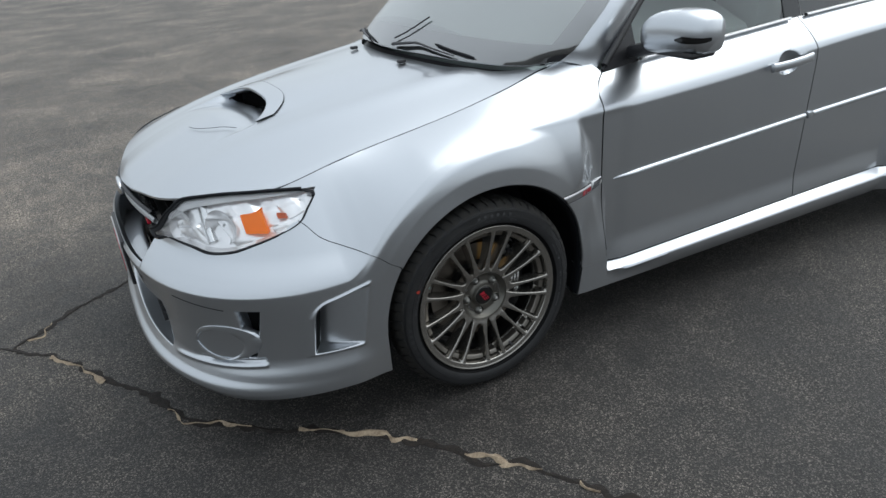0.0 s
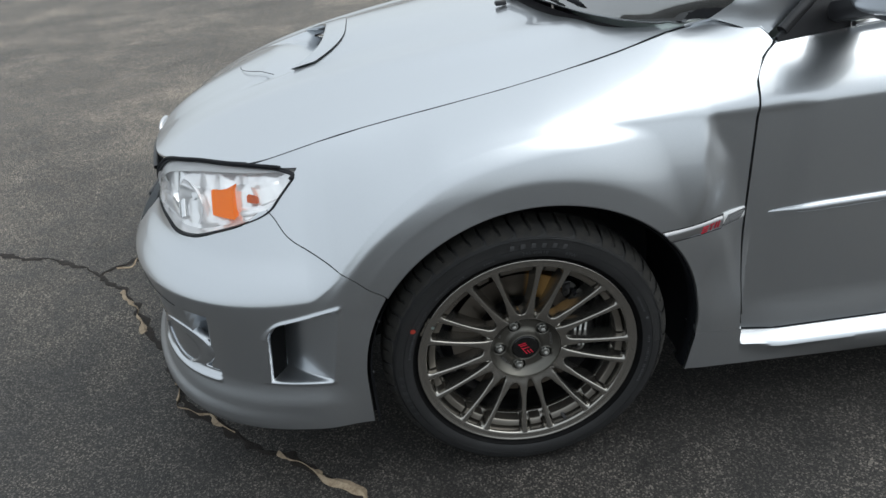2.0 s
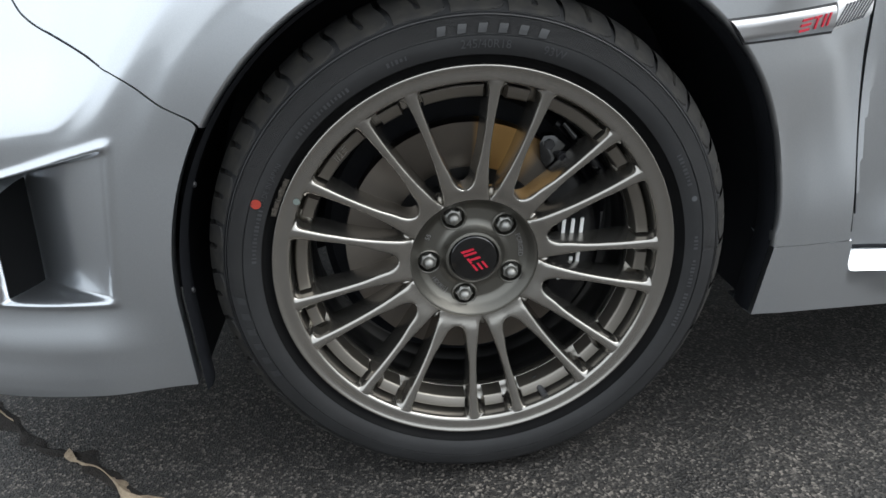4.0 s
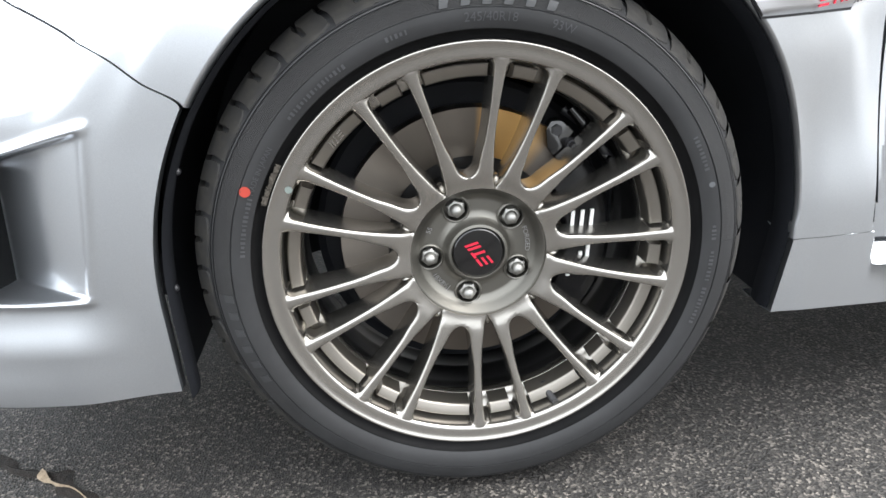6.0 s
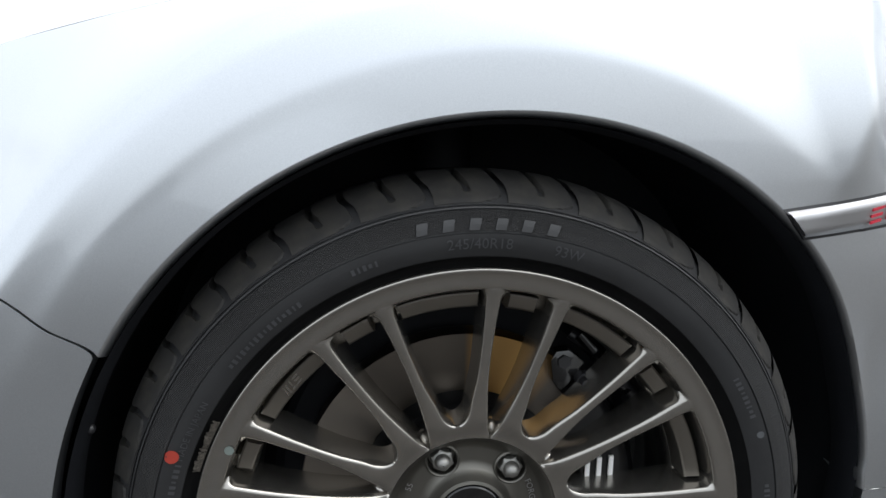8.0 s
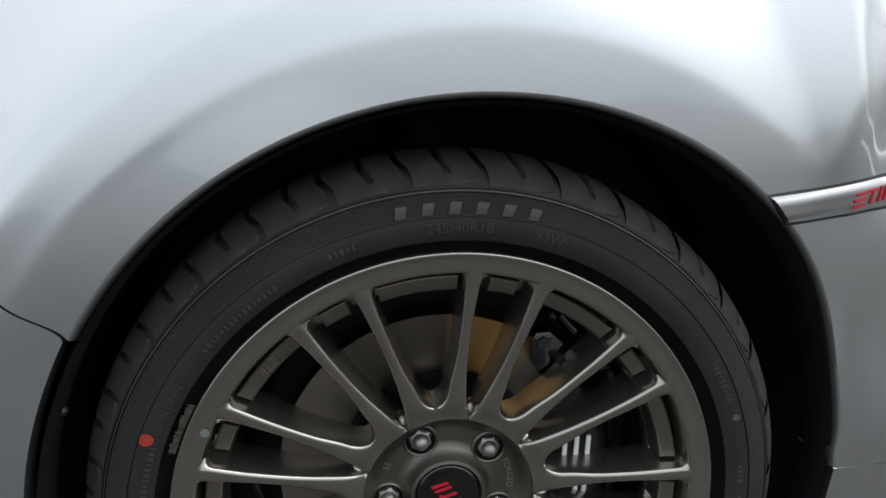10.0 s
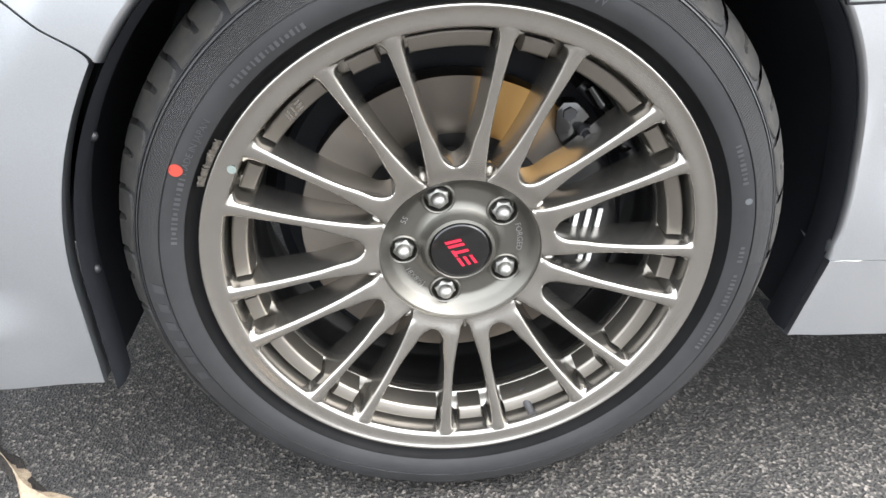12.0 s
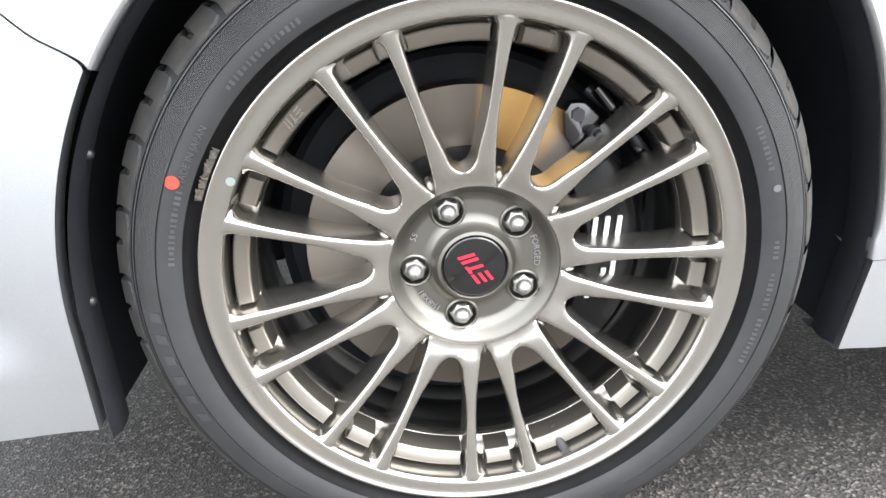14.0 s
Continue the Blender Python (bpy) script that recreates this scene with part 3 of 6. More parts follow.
def front_bumper():
    n, m = 420, 240
    heights = np.linspace(0.2, 0.69, 600)
    ends = phi_of(SEAM(heights), heights)
    end = lambda z: np.interp(z, heights, ends)  # noqa: E731
    pe = float(end(0.682))
    marks = [(0.0, 0.535), (18.0, 0.538), (27.0, 0.56), ] + [(float(phi_of(x, z)), z - 0.001) for x, z in ((-0.868, 0.592), (-0.832, 0.6160), (-0.7945, 0.6140), (-0.7596, 0.6065), (-0.712, 0.6125), (-0.647, 0.6325), (-0.584, 0.6540))] + [(pe, 0.686)]
    top = curve([p / float(end(z)) for p, z in marks], [z for _, z in marks])
    u = np.linspace(-1, 1, 2 * n + 1)[:, None]
    v = np.linspace(0, 1, m)[None, :]
    low = 0.189 + 0.016 * np.clip((np.abs(u) - 0.3) / 0.7, 0, 1)
    z = np.where(v < 0.27, low + v / 0.27 * (0.296 - low), np.where(v < 0.75, 0.296 + (v - 0.27) / 0.48 * 0.204, 0.50 + (v - 0.75) / 0.25 * (top(np.abs(u)) - 0.501)))
    phi = u * (end(z) - 0.08)
    P = nose_point(phi, z)
    d = np.where(np.abs(phi) > 35, 1.0, 0.0) * pocket_side(P[..., 0], z)
    f = pocket_fog(np.abs(phi), z)
    # central intake under the number plate
    e = np.minimum(np.minimum(0.43 - z, z - 0.27), (24.0 - np.abs(phi)) * 0.013)
    mouth = 0.07 * step(0.0, 0.015, e)
    Q = nose_point(phi + 0.2, z) - nose_point(phi - 0.2, z)
    R = nose_point(phi, z + 0.002) - nose_point(phi, z - 0.002)
    nrm = np.cross(Q, R)
    nrm /= np.linalg.norm(nrm, axis=-1)[..., None] + 1e-9
    inward = nrm * np.where((nrm * (np.array([0.3, MID, 0.4]) - P)).sum(-1) > 0, 1, -1)[..., None]
    # the splitter runs on round the corner and dies out before the wheel
    splitter = 0.009 * step(0.322, 0.262, z) * step(28, 55, np.abs(phi)) * step(-0.375, -0.47, P[..., 0])
    total = d + np.where(np.abs(phi) < 62, f, 0) + mouth - splitter
    P = P + inward * total[..., None]
    me = grid_mesh("front_bumper", P)
    # folded edges towards the inside
    idx = np.arange(P.shape[0] * P.shape[1]).reshape(P.shape[:2])
    bm = bmesh.new()
    bm.from_mesh(me)
    bm.verts.ensure_lookup_table()
    loop = list(idx[:, 0]) + list(idx[-1, 1:]) + list(idx[-2::-1, -1]) + list(idx[0, -2:0:-1])
    fl = inward.reshape(-1, 3)
    outer = [bm.verts[int(k)] for k in loop]
    back_ = [bm.verts.new(v.co + Vector(fl[k]) * 0.018) for v, k in zip(outer, loop)]
    for i in range(len(loop)):
        j = (i + 1) % len(loop)
        bm.faces.new((outer[i], outer[j], back_[j], back_[i]))
    ob = part("front_bumper", bm, PAINT, car, "silver front bumper with corner scoops and fog recesses", True, 178)
    # the panel's own border stays a crisp fold
    border = {frozenset((int(p), int(q))) for p, q in zip(loop, loop[1:] + loop[:1])}
    crisp = ob.data.attributes.get("sharp_edge") or ob.data.attributes.new("sharp_edge", "BOOLEAN", "EDGE")
    for e in ob.data.edges:
        if frozenset(e.vertices) in border:
            crisp.data[e.index].value = True
    return ob


bumper = front_bumper()
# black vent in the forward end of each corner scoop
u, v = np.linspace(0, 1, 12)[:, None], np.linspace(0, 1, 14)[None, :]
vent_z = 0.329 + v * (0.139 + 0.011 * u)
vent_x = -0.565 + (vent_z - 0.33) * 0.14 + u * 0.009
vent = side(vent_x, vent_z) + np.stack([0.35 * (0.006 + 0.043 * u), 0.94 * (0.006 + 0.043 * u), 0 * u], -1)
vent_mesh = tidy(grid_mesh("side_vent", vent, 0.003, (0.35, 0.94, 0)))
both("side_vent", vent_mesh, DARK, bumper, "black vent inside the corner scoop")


def front_fender():
    """Panel round the wheel arch, out to bonnet, lamp, door and sill."""
    c = np.array([ARCH_X, ARCH_Z])
    hood_line = [(x, float(top_z(x)) - 0.003) for x in (-0.4455, -0.40, -0.30, -0.2, -0.1, 0.0, 0.1, 0.2, 0.3, 0.36, 0.41)]
    outline = [(float(seam_up(0.684)) + 0.0009, 0.6854), (-0.480, 0.713), (-0.4455, 0.7565)] + hood_line
    outline += [(0.45, 0.962), (0.485, 0.970), (0.4785, 0.80), (0.4815, 0.70), (0.4865, 0.54), (0.5045, 0.30), (0.5085, 0.288)]
    o = np.array(outline)
    a1 = math.degrees(math.atan2(0.288 - ARCH_Z, 0.378))
    ang = np.degrees(np.arctan2(o[:, 1] - ARCH_Z, o[:, 0] - ARCH_X))
    ang[0] = 145.6
    ang[-1] = a1
    for i in range(1, len(ang)):
        ang[i] = min(ang[i], ang[i - 1] - 0.25)
    t = np.unique(np.round(np.r_[np.linspace(0, len(o) - 1, 331), np.arange(len(o))], 3))
    t = t[np.r_[True, np.diff(t) > 0.012]]
    up = np.linspace(0.5250, 0.6840, 60)
    seam = np.stack([seam_up(up) + 0.0009, up + 0.0014], -1)
    rows = []
    s = np.linspace(0, 1, 80)
    s = 0.4 * s + 0.6 * s**1.6
    d0 = np.r_[0, np.cumsum(np.hypot(*np.diff(seam, axis=0).T))]
    bend = np.stack([np.interp(s * d0[-1], d0, seam[:, k]) for k in (0, 1)], -1)
    for q in t:
        th = radians(np.interp(q, np.arange(len(o)), ang))
        far = np.array([np.interp(q, np.arange(len(o)), o[:, k]) for k in (0, 1)])
        d = np.array([math.cos(th), math.sin(th)])
        near = c + d * (ARCH_R if th >= 0 else 0.3785 / d[0])
        line = near + s[:, None] * (far - near)
        w = max(0.0, 1 - q / 2.0) ** 2
        lin = bend[0] + s[:, None] * (bend[-1] - bend[0])
        rows.append(line + w * (bend - lin))
    D = [rows[0]]
    for r in rows[1:-1]:
        if np.abs(r - D[-1]).max() > 0.0022 and np.abs(r - rows[-1]).max() > 0.0022:
            D.append(r)
    D = np.array(D + rows[-1:])
    P = side(D[..., 0], D[..., 1])
    # the arch's rolled lip
    lip = [P[:, 0] + np.array([0, dy, 0]) + (np.stack([ARCH_X - D[:, 0, 0], 0 * D[:, 0, 0], ARCH_Z - D[:, 0, 1]], -1)) / ARCH_R * dr for dy, dr in ((0.012, 0.005), (0.008, 0.005), (0.002, 0.002))]
    P = np.concatenate([np.stack(lip, 1), P], 1)
    edge = P[:, -1] + np.array([0.0, 0.012, -0.014])
    P = np.concatenate([P, edge[:, None]], 1)
    me = grid_mesh("front_fender", P)
    # sliver between lamp and bonnet
    u, v = np.linspace(0, 1, 16)[:, None], np.linspace(0, 1, 6)[None, :]
    x = -0.547 + u * (0.067 + v * 0.0)
    zl = 0.7595 + (x + 0.55) * -0.03
    z = zl + v * np.maximum(top_z(x) - 0.003 - zl, 0.0005)
    S = side(x + 0 * v, z)
    me2 = grid_mesh("sliver", S)
    u = np.linspace(0, 1, 10)[:, None]
    x = -0.48 + u * 0.0355
    zl = 0.7572 + 0 * x
    zr = top_z(x) - 0.003
    S2 = side(x + 0 * v, zl + v * (zr - zl))
    bm = bmesh.new()
    # corner behind the windscreen pillar's foot
    q = np.linspace(0, 1, 30)
    lft = np.array([(0.485, 0.970), (0.4785, 0.80)])
    rgt = np.array([(0.512, 0.970), (0.530, 0.945), (0.541, 0.921), (0.511, 0.90), (0.4835, 0.86), (0.4785, 0.80)])
    dr = np.r_[0, np.cumsum(np.hypot(*np.diff(rgt, axis=0).T))]
    B = np.stack([np.interp(q * dr[-1], dr, rgt[:, k]) for k in (0, 1)], -1)
    A_ = np.stack([lft[0, k] + (lft[1, k] - lft[0, k]) * q for k in (0, 1)], -1)
    w = np.linspace(0, 1, 12)[None, :, None]
    C = A_[:, None] * (1 - w) + B[:, None] * w
    for m_ in (me, me2, grid_mesh("sliver", S2), grid_mesh("corner", side(C[..., 0], C[..., 1]))):
        bm.from_mesh(m_)
    bmesh.ops.remove_doubles(bm, verts=bm.verts, dist=2e-5)
    bmesh.ops.recalc_face_normals(bm, faces=bm.faces)
    out = bpy.data.meshes.new("front_fender")
    bm.to_mesh(out)
    bm.free()
    return both("front_fender", out, PAINT, car, "silver front wing with flared wheel arch", 60)


fender, far_fender = front_fender()
DOOR_FRONT = curve([0.25, 0.265, 0.30, 0.54, 0.70, 0.80, 0.86, 0.90, 0.922, 0.96], [0.524, 0.521, 0.508, 0.490, 0.485, 0.482, 0.487, 0.515, 0.548, 0.60])
belt_z = curve([0.5, 0.545, 1.15, 1.53, 2.1, 2.6], [0.915, 0.922, 0.955, 0.972, 0.985, 0.985])


def sheet(name, x0, x1, z0, z1, n=280, m=190, edge=0.018, cup=(1.352, 0.836)):
    """A side panel between curves: x0(z), x1(z), z0(x), z1(x)."""
    u, v = np.linspace(0, 1, n)[:, None], np.linspace(0, 1, m)[None, :]
    z = 0.26 + v * (0.96 - 0.26) + 0 * u
    x = x0(z) + u * (x1(z) - x0(z))
    for _ in range(3):
        z = z0(x) + v * (z1(x) - z0(x))
        x = x0(z) + u * (x1(z) - x0(z))
    P = side(x, z)
    # dished cup behind the handle
    dish = 1 - ((x - cup[0]) / 0.060) ** 2 - ((z - cup[1]) / 0.042) ** 2
    P[..., 1] += 0.026 * np.clip(dish, 0, 1) ** 0.8
    return grid_mesh(name, P, edge, (0, 1, 0))


SILL = curve([0.5, 1.5, 2.3], [0.264, 0.262, 0.262])
door_mesh = sheet("front_door", lambda z: DOOR_FRONT(z) + 0.002, lambda z: 1.512 - 0.02 * step(0.8, 0.97, z), lambda x: SILL(x), lambda x: belt_z(x))
front_door, far_front_door = both("front_door", tidy(door_mesh), PAINT, car, "silver front door, closed")
rear_cut = lambda z: np.minimum(2.33, REAR + ARCH_X - np.sqrt(np.clip((ARCH_R + 0.02) ** 2 - np.maximum(z - ARCH_Z, 0) ** 2, 0, 1)) - 0.004 + np.maximum(0, z - 0.72) * 0.6)  # noqa: E731
rear_mesh = sheet("rear_door", lambda z: 1.517 - 0.02 * step(0.8, 0.97, z), lambda z: rear_cut(z), lambda x: SILL(x), lambda x: belt_z(x), cup=(2.16, 0.868))
rear_door, far_rear_door = both("rear_door", tidy(rear_mesh), PAINT, car, "silver rear door, closed")


def rear_quarter():
    x = np.r_[np.linspace(2.255, 2.30, 20), np.linspace(2.302, 3.0, 120), np.linspace(3.01, 3.569, 60)][:, None]
    v = np.linspace(0, 1, 60)[None, :]
    h = ARCH_R**2 - (x - REAR - ARCH_X) ** 2
    low = np.where(h > 0, ARCH_Z + np.sqrt(np.clip(h, 0, 1)), 0.20)
    zr = 0.19 + 0 * x
    cut = np.where(x < 2.33, 0.70 - 0 * x, 0)
    low = np.maximum(np.where(x < 2.33, np.maximum(low, 0.26), np.where(h > 0, low, zr)), 0.19)
    low = np.maximum(low, np.clip(cut, 0, 1) * (x < 2.32))
    z = low + v * (belt_z(x) - low)
    return both("rear_quarter", tidy(grid_mesh("rear_quarter", side(x + 0 * v, z), 0.016)), PAINT, car, "silver rear quarter panel with flared arch")


rear_quarter()


def side_skirt():
    """Sill extension with a bright sloped top."""
    x = np.r_[np.linspace(0.402, 0.500, 22), np.linspace(0.502, 0.560, 42), np.linspace(0.567, 2.27, 130)]
    base_y = section(x, 0.262 + 0 * x)
    prof = []
    for dy, z, flat in ((0.012, 0.266, 0), (0.0, 0.2615, 0), (-0.026, 0.249, 1), (-0.034, 0.243, 1), (-0.036, 0.234, 1), (-0.030, 0.20, 1), (-0.020, 0.165, 1), (-0.012, 0.150, 1), (0.02, 0.146, 1), (0.10, 0.15, 1)):
        fore = np.minimum(x, 0.5062)
        base_s = section(fore, 0.286 + 0 * x)
        flush = base_s + (min(z, 0.262) - 0.262) * (section(fore, 0.31 + 0 * x) - base_s) / 0.024 + 0.0004 + max(0.0, dy if z < 0.151 else 0.0)
        grow = step(0.5075, 0.520 if z > 0.24 else 0.58 if z > 0.22 else 0.9, x)
        yy = np.where(grow > 0, (1 - grow) * flush + grow * (base_y + dy), flush) if flat else np.where(x < 0.5105, base_s, base_y) + dy
        if 0.147 < z < 0.22:
            yy = yy - np.maximum(yy - 0.038, 0) * min(1.0, (0.235 - z) / 0.075) * 0.3
        elif z < 0.147:
            yy = np.minimum(yy, 0.068)
        zz = z - 0.012 * step(0.4, 2.0, x) * (z < 0.25) + (0.243 - min(z, 0.243)) * np.interp(x, [0.40, 0.75, 2.3], [0.40, 0.30, 0.16])
        zz = zz + (0.0255 if z > 0.26 else 0.008 if z > 0.24 else 0.0) * step(0.5130, 0.5092, x)
        prof.append(np.stack([x - 0.19 * np.clip(0.286 - zz, 0, 0.1) * step(0.5, 0.41, x), yy, zz], -1))
    P = np.stack(prof, 1)
    ends = np.concatenate([P[:1] + np.array([0.0, 0.05, 0.0]) * (np.arange(10)[None, :, None] < 8), P], 0)
    return both("side_skirt", tidy(grid_mesh("side_skirt", ends)), PAINT, car, "silver side skirt with a broad sloping top edge")


side_skirt()


def moulding(name, x0, x1, point):
    x = np.linspace(x0, x1, 80)
    z = 0.576 + (x - 0.53) * 0.029
    y = section(x, z)
    w = 0.011 * np.clip(((x - x0) / 0.12) ** 0.5, 0.06, 1) if point else 0.011 + 0 * x
    h = 0.013 * np.clip(((x - x0) / 0.10) ** 0.5, 0.1, 1) if point else 0.013 + 0 * x
    a = np.linspace(0, np.pi, 9)
    P = np.stack([x[:, None] + 0 * a, y[:, None] + 0.003 - (h[:, None]) * np.sin(a) ** 0.7, z[:, None] + w[:, None] * np.cos(a)], -1)
    cap = np.repeat(P[-1:, 4:5] * [1, 1, 1], 9, 1)
    cap[..., 1] = P[-1, 0, 1]
    return grid_mesh(name, np.concatenate([P, cap], 0))


for near, far, x0, x1, pt in ((front_door, far_front_door, 0.532, 1.506, True), (rear_door, far_rear_door, 1.55, 2.22, False)):
    me = moulding("side_moulding", x0, x1, pt)
    place("side_moulding", me, PAINT, near, "silver side moulding strip")
    place("side_moulding", mirrored(me), PAINT, far, "silver side moulding strip")
end_cap = bmesh.new()
box(end_cap, (0.03, 0.014, 0.026), (1.534, float(section(1.534, 0.605)) - 0.003, 0.605), 0.003)
part("moulding_end", end_cap, PAINT, rear_door)


def hood():
    """Bonnet with a scoop hole in the middle."""
    u = np.linspace(-1, 1, 161)[:, None]
    v = np.linspace(0, 1, 150)[None, :]
    au = np.abs(u)
    front = curve([0.0, 0.2, 0.386, 0.554, 0.679, 0.764, 0.83, 0.883, 0.96, 1.0], [-0.905, -0.892, -0.866, -0.835, -0.793, -0.748, -0.698, -0.655, -0.592, -0.552])(au)
    rear = curve([0.0, 0.38, 0.75, 0.93, 1.0], [0.120, 0.146, 0.236, 0.341, 0.40])(au)
    x = front + v * (rear - front)
    xe = np.maximum(x, -0.553)
    half = MID - nose(xe, top_z(xe) - 0.003) - 0.005
    y = MID - np.sign(u) * au * half
    z = hood_z(x, y) - 0.003
    # the front edge comes down on the lamps' upper edge
    lamp = curve([-0.912, -0.86, -0.80, -0.74, -0.64, -0.55], [0.694, 0.712, 0.728, 0.743, 0.757, 0.762])(front) + 0.001
    w = 1.0
    z = z + w * (lamp - z[:, :1]) * (1 - v) ** 3
    P = np.stack([x + 0 * y, y, z], -1)
    bm = bmesh.new()
    bm.from_mesh(grid_mesh("hood", P, 0.006, (0, 0, -1)))
    # the air scoop's opening
    hole = [f for f in bm.faces if abs(f.calc_center_median().y - MID) < 0.245 and 0.002 < f.calc_center_median().x - float(scoop_edge(abs(f.calc_center_median().y - MID))) < 0.052]
    bmesh.ops.delete(bm, geom=hole, context="FACES")
    return part("hood", bm, PAINT, car, "silver bonnet with a raised air scoop")


bonnet = hood()


def hood_scoop():
    """Lip of the air scoop, its dark throat and the fine gap behind it."""
    a = np.linspace(-1, 1, 97)[:, None]
    aa = np.abs(a)
    y = MID + a * 0.263
    wide = 0.060 + 0 * aa
    t = np.linspace(0, 1, 14)[None, :]
    x = scoop_edge(0.263 * aa) + t * wide
    z = hood_z(x, y + 0 * t, False) - 0.0022
    P = np.stack([x + 0 * a, y + 0 * t, z], -1)
    fall = 1 - 0.75 * aa**8
    lip = [P[:, :1] + np.concatenate([dx * np.ones_like(a), 0 * a, dz * fall], 1)[:, None] for dx, dz in ((0.045, -0.024), (0.012, -0.020), (0.000, -0.015), (-0.004, -0.008), (-0.003, -0.002))]
    P = np.concatenate(lip + [P], 1)
    place("hood_scoop", tidy(grid_mesh("hood_scoop", P)), PAINT, bonnet, "silver lip of the bonnet air scoop")
    v = np.linspace(0, 1, 6)[None, :]
    a = a * 0.93
    x = scoop_edge(0.263 * np.abs(a)) + 0.057 + 0 * v
    top = hood_z(x, MID + a * 0.263 + 0 * v, False) - 0.012
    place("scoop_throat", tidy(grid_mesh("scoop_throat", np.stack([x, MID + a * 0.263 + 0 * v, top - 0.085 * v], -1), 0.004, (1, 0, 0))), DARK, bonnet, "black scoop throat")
    b = np.linspace(-0.97, 0.97, 60)
    x = scoop_edge(0.263 * np.abs(b)) + 0.0605
    yy = MID + b * 0.263
    tube("scoop_gap", np.stack([x, yy, hood_z(x, yy, False) - 0.0030], -1), 0.0011, LINER, bonnet, "fine dark gap behind the scoop", 6)
    b = np.linspace(-0.82, -0.08, 40)
    x = -0.652 + 0.18 * b**2
    yy = MID + b * 0.263
    tube("scoop_crease", np.stack([x, yy, hood_z(x, yy) - 0.0031], -1), 0.0009, LINER, bonnet, "fine crease before the scoop", 6)


hood_scoop()


def headlamp():
    """Lens that follows the nose, with a dark edge, reflector bowls and an amber turn signal behind it."""
    lower = [(-0.4545, 0.7385), (-0.482, 0.712), (-0.5115, 0.6834), (-0.584, 0.6540), (-0.647, 0.6325), (-0.712, 0.6125), (-0.7596, 0.6065), (-0.7945, 0.6140), (-0.832, 0.6160), (-0.868, 0.592)]
    upper = [(-0.4530, 0.7465), (-0.49, 0.756), (-0.55, 0.758), (-0.64, 0.753), (-0.72, 0.744), (-0.775, 0.731), (-0.819, 0.691), (-0.852, 0.626), (-0.870, 0.600)]

    def along(p, k):
        p = np.array(p)
        d = np.r_[0, np.cumsum(np.hypot(*np.diff(p, axis=0).T))]
        return np.stack([curve(d, p[:, 0])(k * d[-1]), curve(d, p[:, 1])(k * d[-1])], -1)

    u, v = np.linspace(0, 1, 60), np.linspace(0, 1, 24)[None, :, None]
    lo, up = along(lower, u)[:, None], along(upper, u)[:, None]

    def shell(grow, depth):
        mid = np.array([-0.655, 0.685])
        D = mid + (lo + v * (up - lo) - mid) * grow
        P = side(D[..., 0], D[..., 1])
        bulge = 0.006 * (1 - (2 * v[..., 0] - 1) ** 2)
        P[..., 0] += depth * 0.75 - bulge * 0.6
        P[..., 1] += depth * 0.75 - bulge * 0.6
        return P

    lens = shell(0.985, 0.0025)
    bowl = shell(0.98, 0.036)
    # stepped and fluted back of the lamp
    cells = np.round(u[:, None] * 9) * 1.7 + np.round(v[..., 0] * 3) * 2.3
    flute = 0.006 * np.sin(cells * 2.1) + 0.002 * np.cos(u[:, None] * 60 + 6 * v[..., 0])
    flute = flute * (np.sin(np.pi * np.clip(u[:, None], 0, 1)) * np.sin(np.pi * v[..., 0])) ** 0.4
    bowl[..., 0] += flute
    bowl[..., 1] += flute
    rimP = shell(1.010, -0.0010)
    inner = shell(0.966, -0.0006)
    housing = np.concatenate([rimP[:1], bowl, rimP[-1:]], 0)
    side_a, side_b = np.concatenate([rimP[:1, :1], rimP[:, :1], rimP[-1:, :1]], 0), np.concatenate([rimP[:1, -1:], rimP[:, -1:], rimP[-1:, -1:]], 0)
    housing = np.concatenate([side_a, housing, side_b], 1)
    for flip in (False, True):
        fix = mirrored if flip else (lambda me: me)
        lamp = place("headlamp", fix(tidy(grid_mesh("headlamp", housing))), REFLECTOR, car, "clear headlamp with chrome reflectors and amber signal")
        n, m = rimP.shape[:2]
        loop = [(i, 0) for i in range(n)] + [(n - 1, j) for j in range(1, m)] + [(i, m - 1) for i in range(n - 2, -1, -1)] + [(0, j) for j in range(m - 2, 0, -1)]
        a = np.array([rimP[k] for k in loop])
        b = np.array([inner[k] for k in loop])
        ring = np.stack([a + np.array([0.004, 0.004, 0]), a, 0.5 * (a + b) - np.array([0.0015, 0.0015, 0]), b, b + np.array([0.006, 0.006, 0])], 1)
        place("lamp_seal", fix(tidy(grid_mesh("lamp_seal", ring, closed=True))), LINER, lamp, "black rubber lamp surround")
        cover = place("lens", fix(tidy(grid_mesh("lens", lens, 0.004))), CLEAR, lamp, "clear lens")
        cover.visible_shadow = False
        # grey shade along the top, behind the lens
        shade = np.stack([lens[:, -1] * (1 - k) + lens[:, -5] * k + np.array([0.004, 0.004, -0.001]) for k in (0.0, 0.3, 0.6, 0.85)], 1)
        place("lamp_shade", fix(tidy(grid_mesh("lamp_shade", shade, 0.004, (0.5, 0.5, 0)))), LAMP_GREY, lamp, "grey shade along the lamp's top")
        # upright rounded element between the bowls
        cyl = [side(np.array(-0.752 + 0.0 * k), np.array(0.618 + 0.105 * k)) + np.array([0.030, 0.030, 0.0]) for k in np.linspace(0, 1, 9)]
        post = tube("lamp_post", cyl, 0.017, LAMP_SILVER, lamp, "upright silver element", 16)
        if flip:
            post.data = mirrored(post.data)
